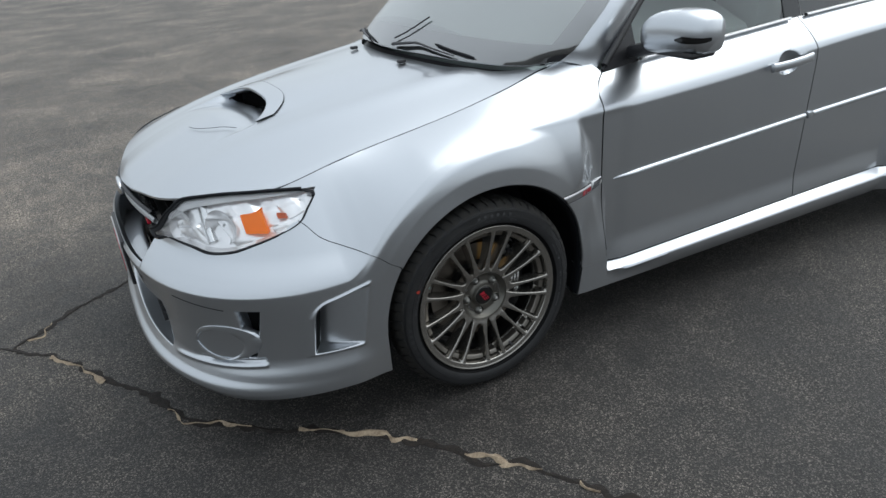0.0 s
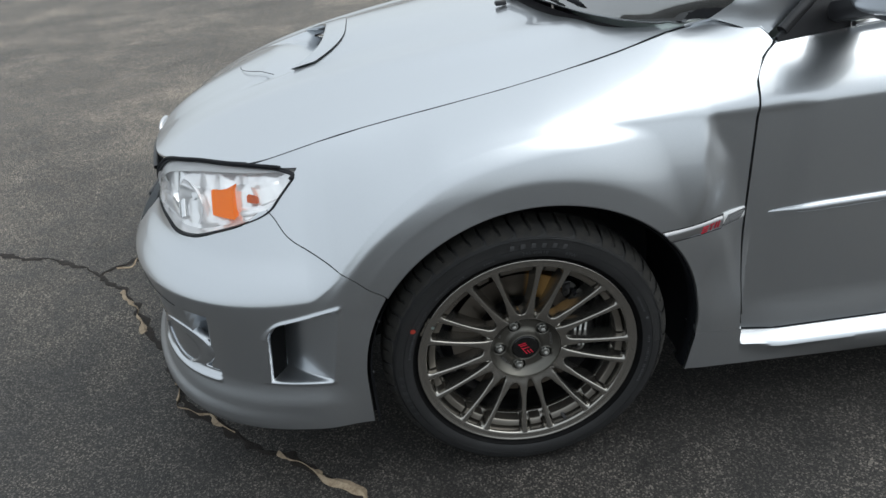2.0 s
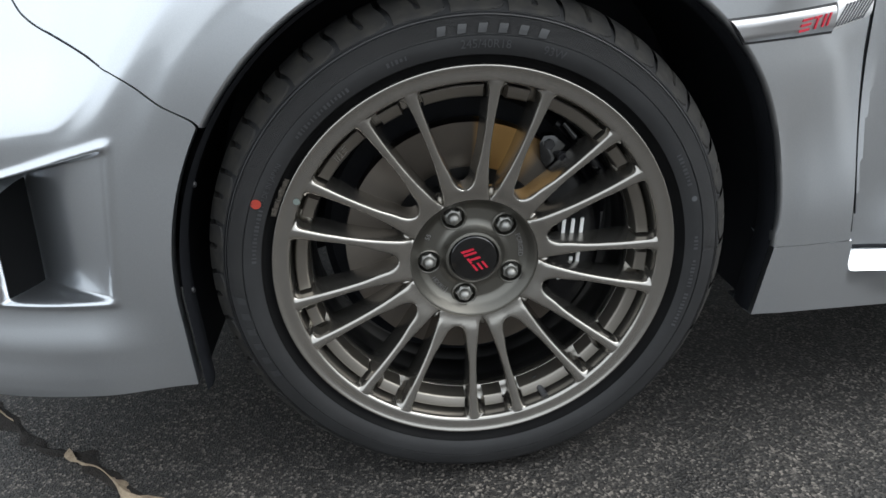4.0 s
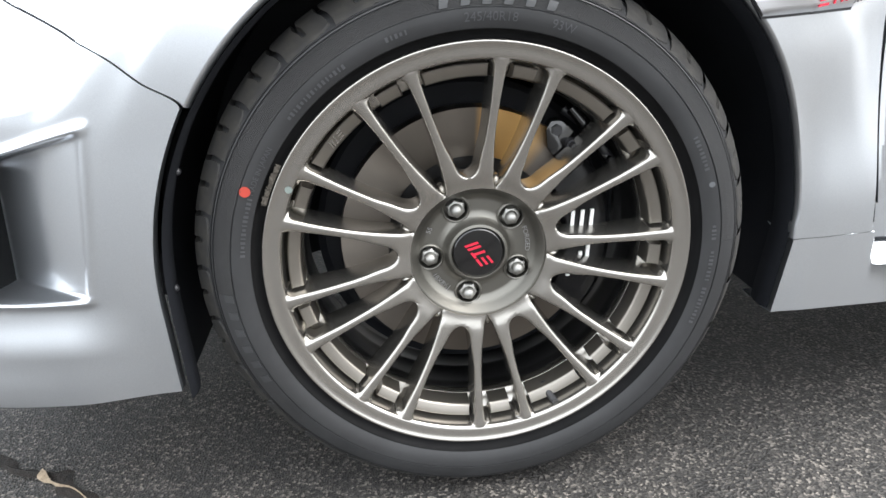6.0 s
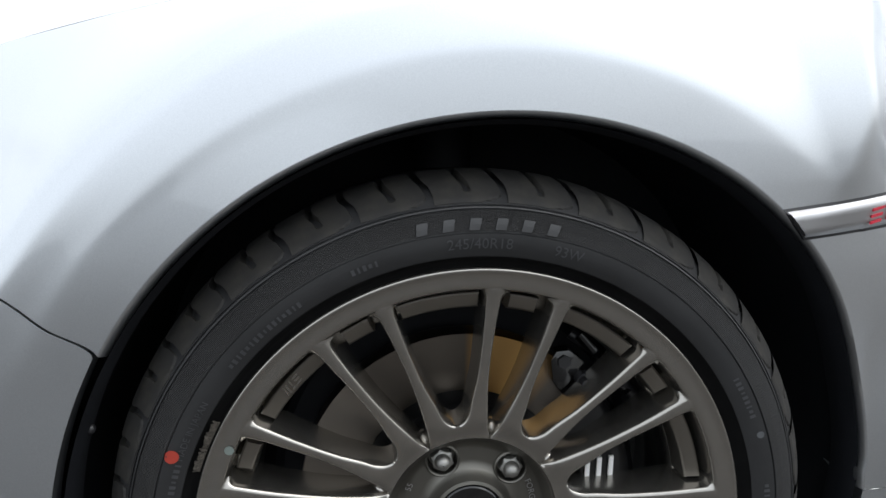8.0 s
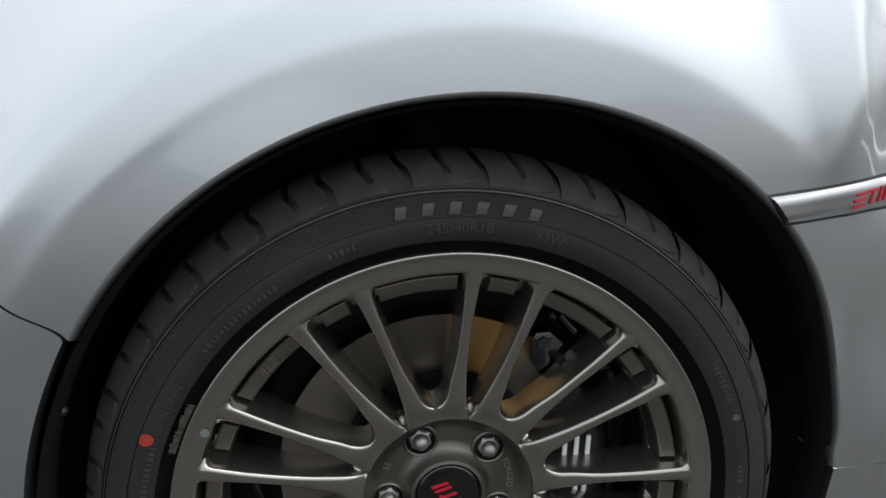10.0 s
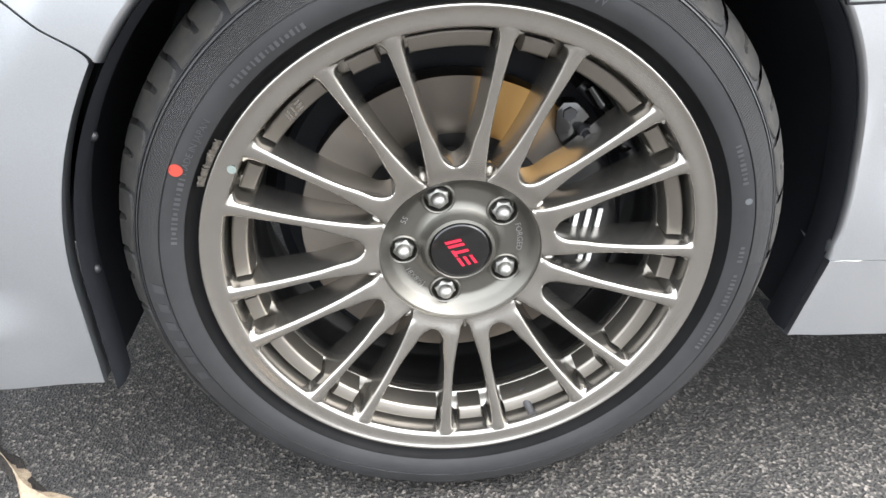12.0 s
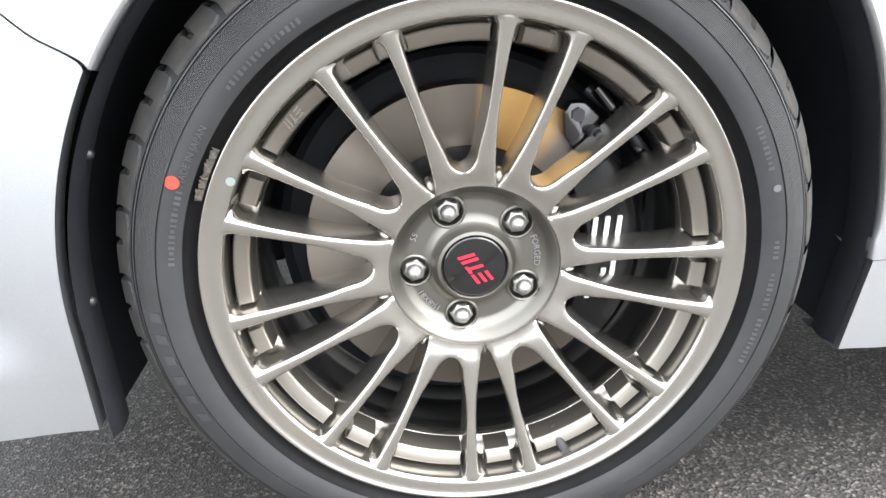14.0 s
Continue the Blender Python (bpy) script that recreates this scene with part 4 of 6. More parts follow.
        # amber block, higher at its outer end
        x, z = np.meshgrid(np.linspace(-0.664, -0.612, 12), np.linspace(0, 1, 10), indexing="ij")
        zz = 0.652 + (x + 0.664) * 0.02 + z * (0.042 + (x + 0.664) * 0.22)
        P = side(x, zz) + np.array([0.016, 0.016, 0])
        place("turn_signal", fix(tidy(grid_mesh("turn_signal", P, 0.03, (0.5, 0.8, 0)))), AMBER, lamp, "amber turn signal")
        x, z = np.meshgrid(np.linspace(-0.578, -0.556, 8), np.linspace(0, 1, 6), indexing="ij")
        P = side(x, 0.687 + z * (0.011 - (x + 0.578) * 0.1)) + np.array([0.016, 0.016, 0])
        place("side_reflector", fix(tidy(grid_mesh("side_reflector", P, 0.01, (0.5, 0.8, 0)))), AMBER_DARK, lamp, "small amber side marker")
        # bright ribs beside the signal
        for k in range(5):
            xr = -0.607 + 0.0045 * k
            rib = [side(np.array(xr), np.array(0.662 + 0.05 * q)) + np.array([0.032 + 0.002 * k, 0.032 + 0.002 * k, 0.0]) for q in np.linspace(0, 1, 4)]
            ob = tube("lamp_rib", rib, 0.0018, LAMP_SILVER, lamp, "bright rib", 8)
            if flip:
                ob.data = mirrored(ob.data)
        seal = tube("lamp_top_seal", shell(1.012, 0.0005)[4:, -1] + np.array([0.0, 0.0, 0.002]), 0.0042, LINER, lamp, "black seal under the bonnet edge", 8)
        if flip:
            seal.data = mirrored(seal.data)
        for (cx, cz, r) in ((-0.805, 0.655, 0.050), (-0.715, 0.668, 0.055)):
            cy = float(nose(cx, cz))
            ang = np.linspace(0, 2 * np.pi, 33)[:-1]
            rad = np.linspace(0.12, 1, 9)[None, :]
            depth = 0.026 * (1 - rad**2) + 0.012
            fx = np.array([-0.80, -0.60, 0.0])
            sx = np.array([0.6, -0.8, 0.0])
            Pm = np.array([cx, cy, cz]) - fx * depth[..., None] + (np.cos(ang)[:, None, None] * sx + np.sin(ang)[:, None, None] * np.array([0, 0, 1])) * (r * rad)[..., None]
            place("reflector", fix(tidy(grid_mesh("reflector", Pm, closed=True))), REFLECTOR, lamp, "chrome reflector bowl")
            bulb = Pm[:, :2].copy()
            bulb[:, 1] = np.array([cx, cy, cz]) - fx * 0.022
            place("bulb_shield", fix(tidy(grid_mesh("bulb_shield", bulb, closed=True))), LAMP_GREY, lamp, "grey bulb shield")
        # corner reflector behind the outer end
        x, z = np.meshgrid(np.linspace(-0.60, -0.475, 16), np.linspace(0, 1, 6), indexing="ij")
        zl = np.interp(x, [-0.60, -0.52, -0.487, -0.462], [0.645, 0.69, 0.718, 0.745])
        P = side(x, zl + z * (0.748 - zl)) + np.array([0.03, 0.03, 0])
        place("corner_reflector", fix(tidy(grid_mesh("corner_reflector", P))), REFLECTOR, lamp, "chrome corner reflector")


headlamp()


def grille():
    bm = bmesh.new()
    # dark backing behind nose and lamps
    box(bm, (0.02, 0.78, 0.17), (-0.80, MID, 0.60))
    back_ = part("grille", bm, DARK, car, "black mesh grille in a dark surround")
    bm = bmesh.new()
    for k in range(21):
        for lean in (18, -18):
            box(bm, (0.012, 0.003, 0.115), (-0.850, MID - 0.286 + k * 0.0272, 0.60), turn=Matrix.Rotation(radians(lean), 4, "X"))
    part("grille_mesh", bm, TRIM, back_, "black mesh")
    y = np.linspace(-0.345, 0.345, 60)[:, None]
    a = np.linspace(0, 2 * np.pi, 13)[None, :]
    x = -0.903 + 0.42 * y**2 + 0.006 * np.cos(a)
    z = 0.660 - 0.10 * np.abs(y) ** 1.5 + (0.020 - 0.03 * np.abs(y)) * np.sin(a)
    place("grille_wing", tidy(grid_mesh("grille_wing", np.stack([x, MID + y + 0 * a, z], -1))), LAMP_GREY, back_, "grey wing-shaped grille bar")
    # upper edge strip under the bonnet
    x = -0.905 + 0.42 * y**2 + 0.008 * np.cos(a)
    z = 0.684 - 0.10 * np.abs(y) ** 1.7 + 0.006 * np.sin(a)
    place("grille_edge", tidy(grid_mesh("grille_edge", np.stack([x, MID + y + 0 * a, z], -1))), TRIM, back_, "black edge strip")
    bm = bmesh.new()
    bmesh.ops.create_uvsphere(bm, u_segments=32, v_segments=12, radius=1.0, matrix=Matrix.Translation((-0.915, MID, 0.672)) @ Matrix.Diagonal((0.012, 0.062, 0.03, 1)))
    part("emblem", bm, CHROME, back_, "oval chrome emblem")
    bm = bmesh.new()
    box(bm, (0.012, 0.05, 0.014), (-0.868, MID - 0.24, 0.612), 0.003)
    part("grille_badge", bm, RED, back_, "small red badge")
    # number plate on the bumper
    bm = bmesh.new()
    box(bm, (0.012, 0.33, 0.16), (-0.960, MID, 0.452), 0.004)
    plate = part("number_plate", bm, TRIM, car, "black plate holder")
    bm = bmesh.new()
    box(bm, (0.004, 0.30, 0.14), (-0.969, MID, 0.452), 0.001)
    part("plate_sheet", bm, WHITE, plate, "white plate sheet")
    bm = bmesh.new()
    for k in range(6):
        box(bm, (0.002, 0.028, 0.07), (-0.972, MID - 0.11 + 0.044 * k, 0.449))
    part("plate_marks", bm, RED, plate, "plain red bars")
    # lower intake
    bm = bmesh.new()
    for k in range(5):
        box(bm, (0.012, 0.62, 0.006), (-0.90, MID, 0.285 + 0.03 * k))
    part("lower_grille", bm, TRIM, car, "black lower intake bars")


grille()


def fog_lamp():
    """Oval silver bezel with a funnel set off its middle, beside a black air opening."""
    a = np.linspace(0, 2 * np.pi, 65)[:-1]

    def ring(cp, cz, hp, hz, depth, skew=0.0):
        p = cp + hp * np.cos(a)
        z = cz + hz * np.sin(a) + skew * np.cos(a)
        q = nose_point(p, z)
        return q + np.array([0.72, 0.69, 0.0]) * depth

    rings = [ring(47.2, 0.369, 11.2, 0.0570, 0.016, 0.011), ring(47.2, 0.369, 11.2, 0.0570, 0.003, 0.011), ring(47.0, 0.368, 10.8, 0.0555, -0.0025, 0.011),
             ring(45.4, 0.360, 9.4, 0.0530, -0.0045, 0.012), ring(44.6, 0.355, 8.6, 0.0510, -0.0045, 0.0125), ring(44.4, 0.354, 8.1, 0.0490, -0.0015, 0.013), ring(44.8, 0.354, 6.7, 0.0410, 0.024, 0.010), ring(45.6, 0.355, 4.8, 0.0300, 0.050, 0.007), ring(46.2, 0.356, 3.4, 0.0220, 0.066, 0.004)]
    back_ = np.stack([rings[-1], 0.5 * rings[-1] + 0.5 * rings[-1].mean(0), 0.02 * rings[-1] + 0.98 * rings[-1].mean(0)], 1)
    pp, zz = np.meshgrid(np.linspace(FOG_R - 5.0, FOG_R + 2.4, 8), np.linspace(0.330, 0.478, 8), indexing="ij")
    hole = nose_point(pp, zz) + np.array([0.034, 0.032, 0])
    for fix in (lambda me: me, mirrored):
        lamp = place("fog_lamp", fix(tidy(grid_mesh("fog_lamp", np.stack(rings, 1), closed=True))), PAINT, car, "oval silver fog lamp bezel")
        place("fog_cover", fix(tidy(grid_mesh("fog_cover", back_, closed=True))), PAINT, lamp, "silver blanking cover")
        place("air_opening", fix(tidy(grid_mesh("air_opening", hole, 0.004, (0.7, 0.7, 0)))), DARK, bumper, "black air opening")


fog_lamp()
for flip in (1, -1):
    tube("bumper_seam", nose_point(flip * np.linspace(33, FOG_R - 8, 40), np.linspace(0.492, 0.480, 40)) - np.array([0.0, 0.0, 0.0]), 0.0014, LINER, bumper, "dark seam in the bumper", 6)

# ---- cabin ----


def patch(name, corner_fn, n, m, mat, parent, label="", rim=0.0, inward=(0, 0, -1)):
    u, v = np.meshgrid(np.linspace(0, 1, n), np.linspace(0, 1, m), indexing="ij")
    return place(name, tidy(grid_mesh(name, corner_fn(u, v), rim, inward)), mat, parent, label)


cowl_x = curve([0.0, 0.25, 0.5, 0.62, 0.68], [0.12, 0.15, 0.24, 0.355, 0.47])
cowl_z = curve([0.0, 0.25, 0.5, 0.62, 0.68], [0.985, 0.98, 0.965, 0.955, 0.958])
roof_x = curve([0.0, 0.25, 0.45, 0.56], [0.80, 0.81, 0.85, 0.90])
roof_z = curve([0.0, 0.25, 0.45, 0.56], [1.425, 1.42, 1.40, 1.375])


screen_half = curve([-0.1, 0.0, 0.1, 0.3, 0.6, 1.0], [0.64, 0.662, 0.698, 0.704, 0.665, 0.575])


def windscreen():
    def f(u, v):
        k = 2 * u - 1
        d0, d1 = np.abs(k) * 0.66, np.abs(k) * 0.545
        x = cowl_x(d0) * (1 - v) + roof_x(d1) * v
        z = cowl_z(d0) * (1 - v) + roof_z(d1) * v + 0.03 * v * (1 - v) * 4 * 0.5
        return np.stack([x, MID + k * screen_half(v), z], -1)

    g = patch("windscreen", f, 60, 30, SCREEN_GLASS, car, "green-tinted windscreen", 0.004, (0.5, 0, -0.8))
    g.visible_shadow = False
    # dark printed border inside the glass

    def strip(u, v):
        return f(0.015 + 0.97 * u, 0.0 + v * 0.13) + np.array([0.004, 0, -0.0055])

    patch("screen_border", strip, 50, 5, TRIM, g, "black printed border")
    for s in (0, 1):
        patch("screen_border", lambda u, v, s=s: f((0.965 if s else 0.005) + v * 0.03, 0.02 + u * 0.97) + np.array([0.006, 0, -0.008]), 30, 3, TRIM, g, "black printed border")
    # cowl under the glass

    def cowl(u, v):
        k = 2 * u - 1
        d = np.abs(k) * 0.64
        a = curve([0.0, 0.38, 0.75, 0.93, 1.0], [0.112, 0.138, 0.228, 0.335, 0.40])(np.abs(k)) - 0.01
        x = a * (1 - v) + (cowl_x(d) + 0.03) * v
        return np.stack([x, MID + np.sign(k) * d, cowl_z(d) - 0.045 + 0.02 * v], -1)

    patch("cowl", cowl, 50, 6, TRIM, car, "black plastic cowl below the windscreen")
    return f


screen = windscreen()


def on_screen(y, v, off=0.008):
    return screen(np.array(0.5 + (y - MID) / 1.32), np.array(v)) + np.array([-0.6 * off, 0, 0.8 * off])


def wiper(ys, vs, blade_ys, blade_vs):
    """A flat tapered arm lying on the foot of the glass, with its slimmer blade beside it."""
    t = np.linspace(0, 1, 16)
    arm = [on_screen(y, v, 0.014) for y, v in zip(np.interp(t, [0, 0.5, 1], ys), np.interp(t, [0, 0.5, 1], vs))]
    ob = tube("wiper", arm, np.interp(t, [0, 0.3, 1], [0.011, 0.008, 0.0035]), TRIM, car, "black windscreen wiper arm", 10, 0.6)
    edge = [on_screen(y, v, 0.007) for y, v in zip(np.interp(t, [0, 1], blade_ys), np.interp(t, [0, 1], blade_vs))]
    tube("wiper_blade", edge, np.interp(t, [0, 0.1, 0.9, 1], [0.002, 0.0045, 0.0045, 0.002]), LINER, ob, "rubber blade", 8, 1.2)
    return ob


wiper((0.80, 0.68, 0.47), (0.010, 0.040, 0.005), (0.60, 0.405), (0.055, 0.015))
wiper((1.38, 1.25, 1.05), (0.010, 0.035, 0.005), (1.30, 0.98), (0.05, 0.01))
# the wiper's reflection in the glass, added as a thin dark rod
tube("wiper_reflection", [on_screen(y, v, 0.010) for y, v in ((0.835, 0.045), (0.80, 0.085), (0.775, 0.13), (0.748, 0.19))], 0.0028, TRIM, car, "thin black rod in place of a wiper's reflection", 8)
for y in (MID - 0.21, MID + 0.24):
    bm = bmesh.new()
    box(bm, (0.03, 0.022, 0.012), (0.088, y, float(hood_z(0.088, y)) + 0.006), 0.004)
    part("washer_nozzle", bm, TRIM, bonnet, "black washer nozzle")


def pillar_and_roof():
    # windscreen pillars, silver, flowing out of the wings
    for far in (False, True):
        t = np.linspace(0, 1, 36)[:, None]
        a = np.linspace(0, 1, 12)[None, :]
        inner = screen(np.array(0.0), t[:, 0])[:, None]
        outer = np.stack([0.535 + t * 0.50, 0.150 + 0.155 * t - 0.11 * t * (1 - t), 0.925 + 0.425 * t], -1)
        bulge = np.sin(np.pi * a)[..., None] * np.array([-0.008, -0.018, 0.014]) * (0.35 + 0.65 * step(0.0, 0.25, t))[..., None]
        P = inner * (1 - a[..., None]) + outer * a[..., None] + bulge
        me = tidy(grid_mesh("windscreen_pillar", P, 0.02, (0.1, 0.8, -0.3)))
        place("windscreen_pillar", mirrored(me) if far else me, PAINT, car, "silver windscreen pillar")
        # wing top between bonnet, pillar and door
        x = 0.40 + np.linspace(0, 1, 30) * 0.138
        edge = side(x, np.interp(x, [0.40, 0.41, 0.47, 0.525, 0.54], [0.944, 0.946, 0.958, 0.957, 0.925]))
        foot = P[0]
        path = np.concatenate([np.array([[0.395, 0.238, 0.9475], [0.412, 0.230, 0.952]]), foot[:-1], foot[-1:] + np.array([[0.003, 0.0, 0.0]])])
        run = np.r_[0, np.cumsum(np.linalg.norm(np.diff(path, axis=0), axis=1))]
        inn = np.stack([np.interp(np.linspace(0, run[-1], 30), run, path[:, k]) for k in range(3)], -1)
        P = edge[:, None] * (1 - a[..., None]) + inn[:, None] * a[..., None] + np.sin(np.pi * a)[..., None] * np.array([0, -0.004, 0.004])
        me = tidy(grid_mesh("wing_top", P))
        place("wing_top", mirrored(me) if far else me, PAINT, fender if not far else far_fender, "silver wing top")
        seam = tube("pillar_seam", foot[2:] + np.array([0.0, -0.0004, 0.0004]), 0.0012, LINER, fender if not far else far_fender, "dark seam at the pillar's foot", 6)
        if far:
            seam.data = mirrored(seam.data)

    def roof(u, v):
        k = 2 * u - 1
        d = np.abs(k) * 0.56
        x = roof_x(d) + v * (2.45 - roof_x(d))
        z = roof_z(d) + (0.05 * np.sin(np.pi * np.clip(v * 0.9 + 0.1, 0, 1)) - 0.06 * v**2)
        return np.stack([x, MID + np.sign(k) * d, z], -1)

    patch("roof", roof, 50, 40, PAINT, car, "silver roof panel", 0.02)

    def rear_glass(u, v):
        k = 2 * u - 1
        x = 2.45 + v * 0.55
        z = roof(u, np.ones_like(v))[..., 2] * (1 - v) + 1.03 * v
        return np.stack([x, MID + k * (0.55 + 0.06 * v), z], -1)

    patch("rear_window", rear_glass, 30, 16, GLASS, car, "tinted rear window", 0.004)

    def boot(u, v):
        k = 2 * u - 1
        x = 3.0 + v * 0.54
        y = k * np.minimum(0.66, MID - nose(x, 0.97 + 0 * x) - 0.01)
        return np.stack([x, MID + y, 1.03 - 0.02 * v - 0.02 * k**2], -1)

    patch("boot_lid", boot, 30, 20, PAINT, car, "silver boot lid", 0.02)

    def tail(u, v):
        k = 2 * u - 1
        zz = 0.22 + v * 0.78
        return np.stack([3.545 - 0.06 * (2 * v - 1) ** 2 - 0.12 * np.abs(k) ** 3, MID + k * 0.66, zz], -1)

    patch("rear_bumper", tail, 30, 20, PAINT, car, "silver tail and rear bumper")


pillar_and_roof()


def side_glass():
    for far, doors in ((False, (front_door, rear_door)), (True, (far_front_door, far_rear_door))):
        fix = mirrored if far else (lambda me: me)

        def pane(u, v, x0, x1, top0, top1):
            x = (x0 + u * (x1 - x0))
            zt = np.minimum(1.365, 0.925 + (x - 0.545) * 0.86)
            zb = belt_z(x) - 0.002
            z = zb + v * np.maximum(zt - zb, 0.004)
            y = 0.125 + 0.004 + (z - 0.93) * 0.36
            return np.stack([x, y, z], -1)

        u, v = np.meshgrid(np.linspace(0, 1, 30), np.linspace(0, 1, 20), indexing="ij")
        for door, x0, x1 in ((doors[0], 0.70, 1.44), (doors[1], 1.53, 2.28)):
            g = place("door_glass", fix(tidy(grid_mesh("door_glass", pane(u, v, x0, x1, 0, 0), 0.004))), GLASS, door, "tinted door glass")
            g.visible_shadow = False
            t = np.linspace(x0, x1, 40)[:, None]
            a = np.linspace(0, 2 * np.pi, 9)[None, :]
            P = np.stack([t + 0 * a, 0.119 + 0.008 * np.cos(a) + 0 * t, belt_z(t) + 0.005 + 0.006 * np.sin(a)], -1)
            place("belt_strip", fix(tidy(grid_mesh("belt_strip", P))), BRIGHT, door, "bright window strip")
        # black corner panel that carries the mirror, frame and centre post
        P = pane(u, v, 0.548, 0.70, 0, 0) + np.array([0, -0.004, 0])
        place("mirror_corner", fix(tidy(grid_mesh("mirror_corner", P, 0.01, (0, 1, 0)))), TRIM, doors[0], "black corner panel at the mirror")
        P = pane(u, v, 1.44, 1.53, 0, 0) + np.array([0, -0.003, 0])
        place("centre_post", fix(tidy(grid_mesh("centre_post", P, 0.01, (0, 1, 0)))), GLOSS, doors[0], "black centre post")
        P = pane(u, v, 2.28, 2.60, 0, 0) + np.array([0, -0.003, 0])
        place("rear_pillar", fix(tidy(grid_mesh("rear_pillar", P, 0.01, (0, 1, 0)))), PAINT, car, "silver rear pillar")
        # roof rail over the doors
        xs = np.linspace(0.56, 2.5, 60)
        zt = np.minimum(1.365, 0.925 + (xs - 0.545) * 0.86)
        path = np.stack([xs, 0.13 + (zt - 0.93) * 0.36, zt], -1)
        rail = tube("window_frame", path, 0.012, TRIM, doors[0], "black window frame")
        if far:
            rail.data = mirrored(rail.data)
            rail.parent = doors[0]


side_glass()


def cabin_inside():
    bm = bmesh.new()
    box(bm, (1.85, 1.36, 0.5), (1.62, MID, 0.62), 0.05)
    part("cabin_tub", bm, DARK, car, "dark cabin floor and lower trim")
    bm = bmesh.new()
    box(bm, (0.95, 1.30, 0.10), (0.82, MID, 0.905), 0.03)
    part("dashboard", bm, CABIN, car, "grey dashboard top")
    for y in (MID - 0.36, MID + 0.36):
        bm = bmesh.new()
        box(bm, (0.16, 0.48, 0.58), (1.45, y, 1.02), 0.06, Matrix.Rotation(radians(14), 4, "Y"))
        box(bm, (0.10, 0.26, 0.17), (1.53, y, 1.36), 0.04)
        part("front_seat", bm, CABIN, car, "dark grey front seat")


cabin_inside()


def door_mirror():
    for far in (False, True):
        fix = mirrored if far else (lambda me: me)
        n, m = 48, 24
        a = np.linspace(0, 2 * np.pi, n, endpoint=False)[:, None]
        t = np.linspace(-1, 1, m)[None, :]
        # housing: rounded shell, blunt to the rear, pointed to the front
        prof = (1 - np.abs(t) ** 3.6) ** (1 / 3.6)
        hy, hz = 0.118, 0.066
        sx = np.sign(np.cos(a)) * np.abs(np.cos(a)) ** 0.75
        sz = np.sign(np.sin(a)) * np.abs(np.sin(a)) ** 0.8
        depth = np.where(sx < 0, 0.085, 0.040)
        x = 0.705 + depth * sx * prof + 0.035 * (-t) * 0.6
        z = 1.046 + hz * sz * prof - 0.012 * t**2 + 0.006 * (-t)
        y = -0.062 + hy * t + 0 * a
        shell = place("door_mirror", fix(tidy(grid_mesh("door_mirror", np.stack([x + 0 * y, y, z + 0 * y], -1), closed=True))), PAINT, front_door if not far else far_front_door, "silver door mirror on a black foot")
        bm = bmesh.new()
        box(bm, (0.10, 0.20, 0.045), (0.690, 0.035, 0.990), 0.018, Matrix.Rotation(radians(-14), 4, "X"))
        foot = part("mirror_foot", bm, TRIM, shell, "black mirror foot")
        bm = bmesh.new()
        box(bm, (0.10, 0.19, 0.022), (0.702, -0.050, 0.983), 0.010)
        under = part("mirror_underside", bm, TRIM, shell, "black mirror underside")
        bm = bmesh.new()
        box(bm, (0.006, 0.19, 0.105), (0.733, -0.060, 1.043), 0.003)
        glass = part("mirror_glass", bm, CHROME, shell, "mirror glass")
        # slim signal lamp along the outer front edge
        tt = np.linspace(-0.985, -0.28, 24)[:, None]
        av = np.linspace(-0.5, 0.5, 5)[None, :]
        k = (1 - np.abs(tt) ** 3.6) ** (1 / 3.6)
        ang = np.pi + 0.16 + av * 0.26 * np.clip((-tt - 0.22) / 0.25, 0.15, 1)
        sx = -np.abs(np.cos(ang)) ** 0.75
        sz = np.sign(np.sin(ang)) * np.abs(np.sin(ang)) ** 0.8
        x = 0.705 + 0.0875 * sx * k - 0.021 * tt
        z = 1.046 + 0.0665 * sz * k - 0.012 * tt**2 - 0.006 * tt
        place("mirror_signal", fix(tidy(grid_mesh("mirror_signal", np.stack([x, -0.0625 + 0.1185 * tt + 0 * av, z], -1)))), GLOSS, shell, "smoked signal lamp in the mirror")
        if far:
            for o in (foot, under, glass):
                o.data = mirrored(o.data)


door_mirror()


def door_handle():
    for near, x0, x1 in ((True, 1.238, 1.468), (False, 1.238, 1.468)):
        fix = (lambda me: me) if near else mirrored
        door = front_door if near else far_front_door
        z0 = 0.838
        u, a = np.meshgrid(np.linspace(0, 1, 30), np.linspace(0, 2 * np.pi, 15), indexing="ij")
        x = x0 + u * (x1 - x0)
        zc = z0 + (u - 0.5) * 0.01
        y = section(x, zc) - 0.026 * np.sin(np.pi * np.clip(u * 0.9 + 0.05, 0, 1)) ** 0.4
        shut = np.clip(np.minimum(u, 1 - u) / 0.035, 0, 1) ** 0.5
        wz = 0.0165 * shut
        P = np.stack([x, y + 0.009 * shut * np.cos(a), zc + wz * np.sign(np.sin(a)) * np.abs(np.sin(a)) ** 0.6], -1)
        place("door_handle", fix(tidy(grid_mesh("door_handle", P))), PAINT, door, "silver pull handle")


door_handle()


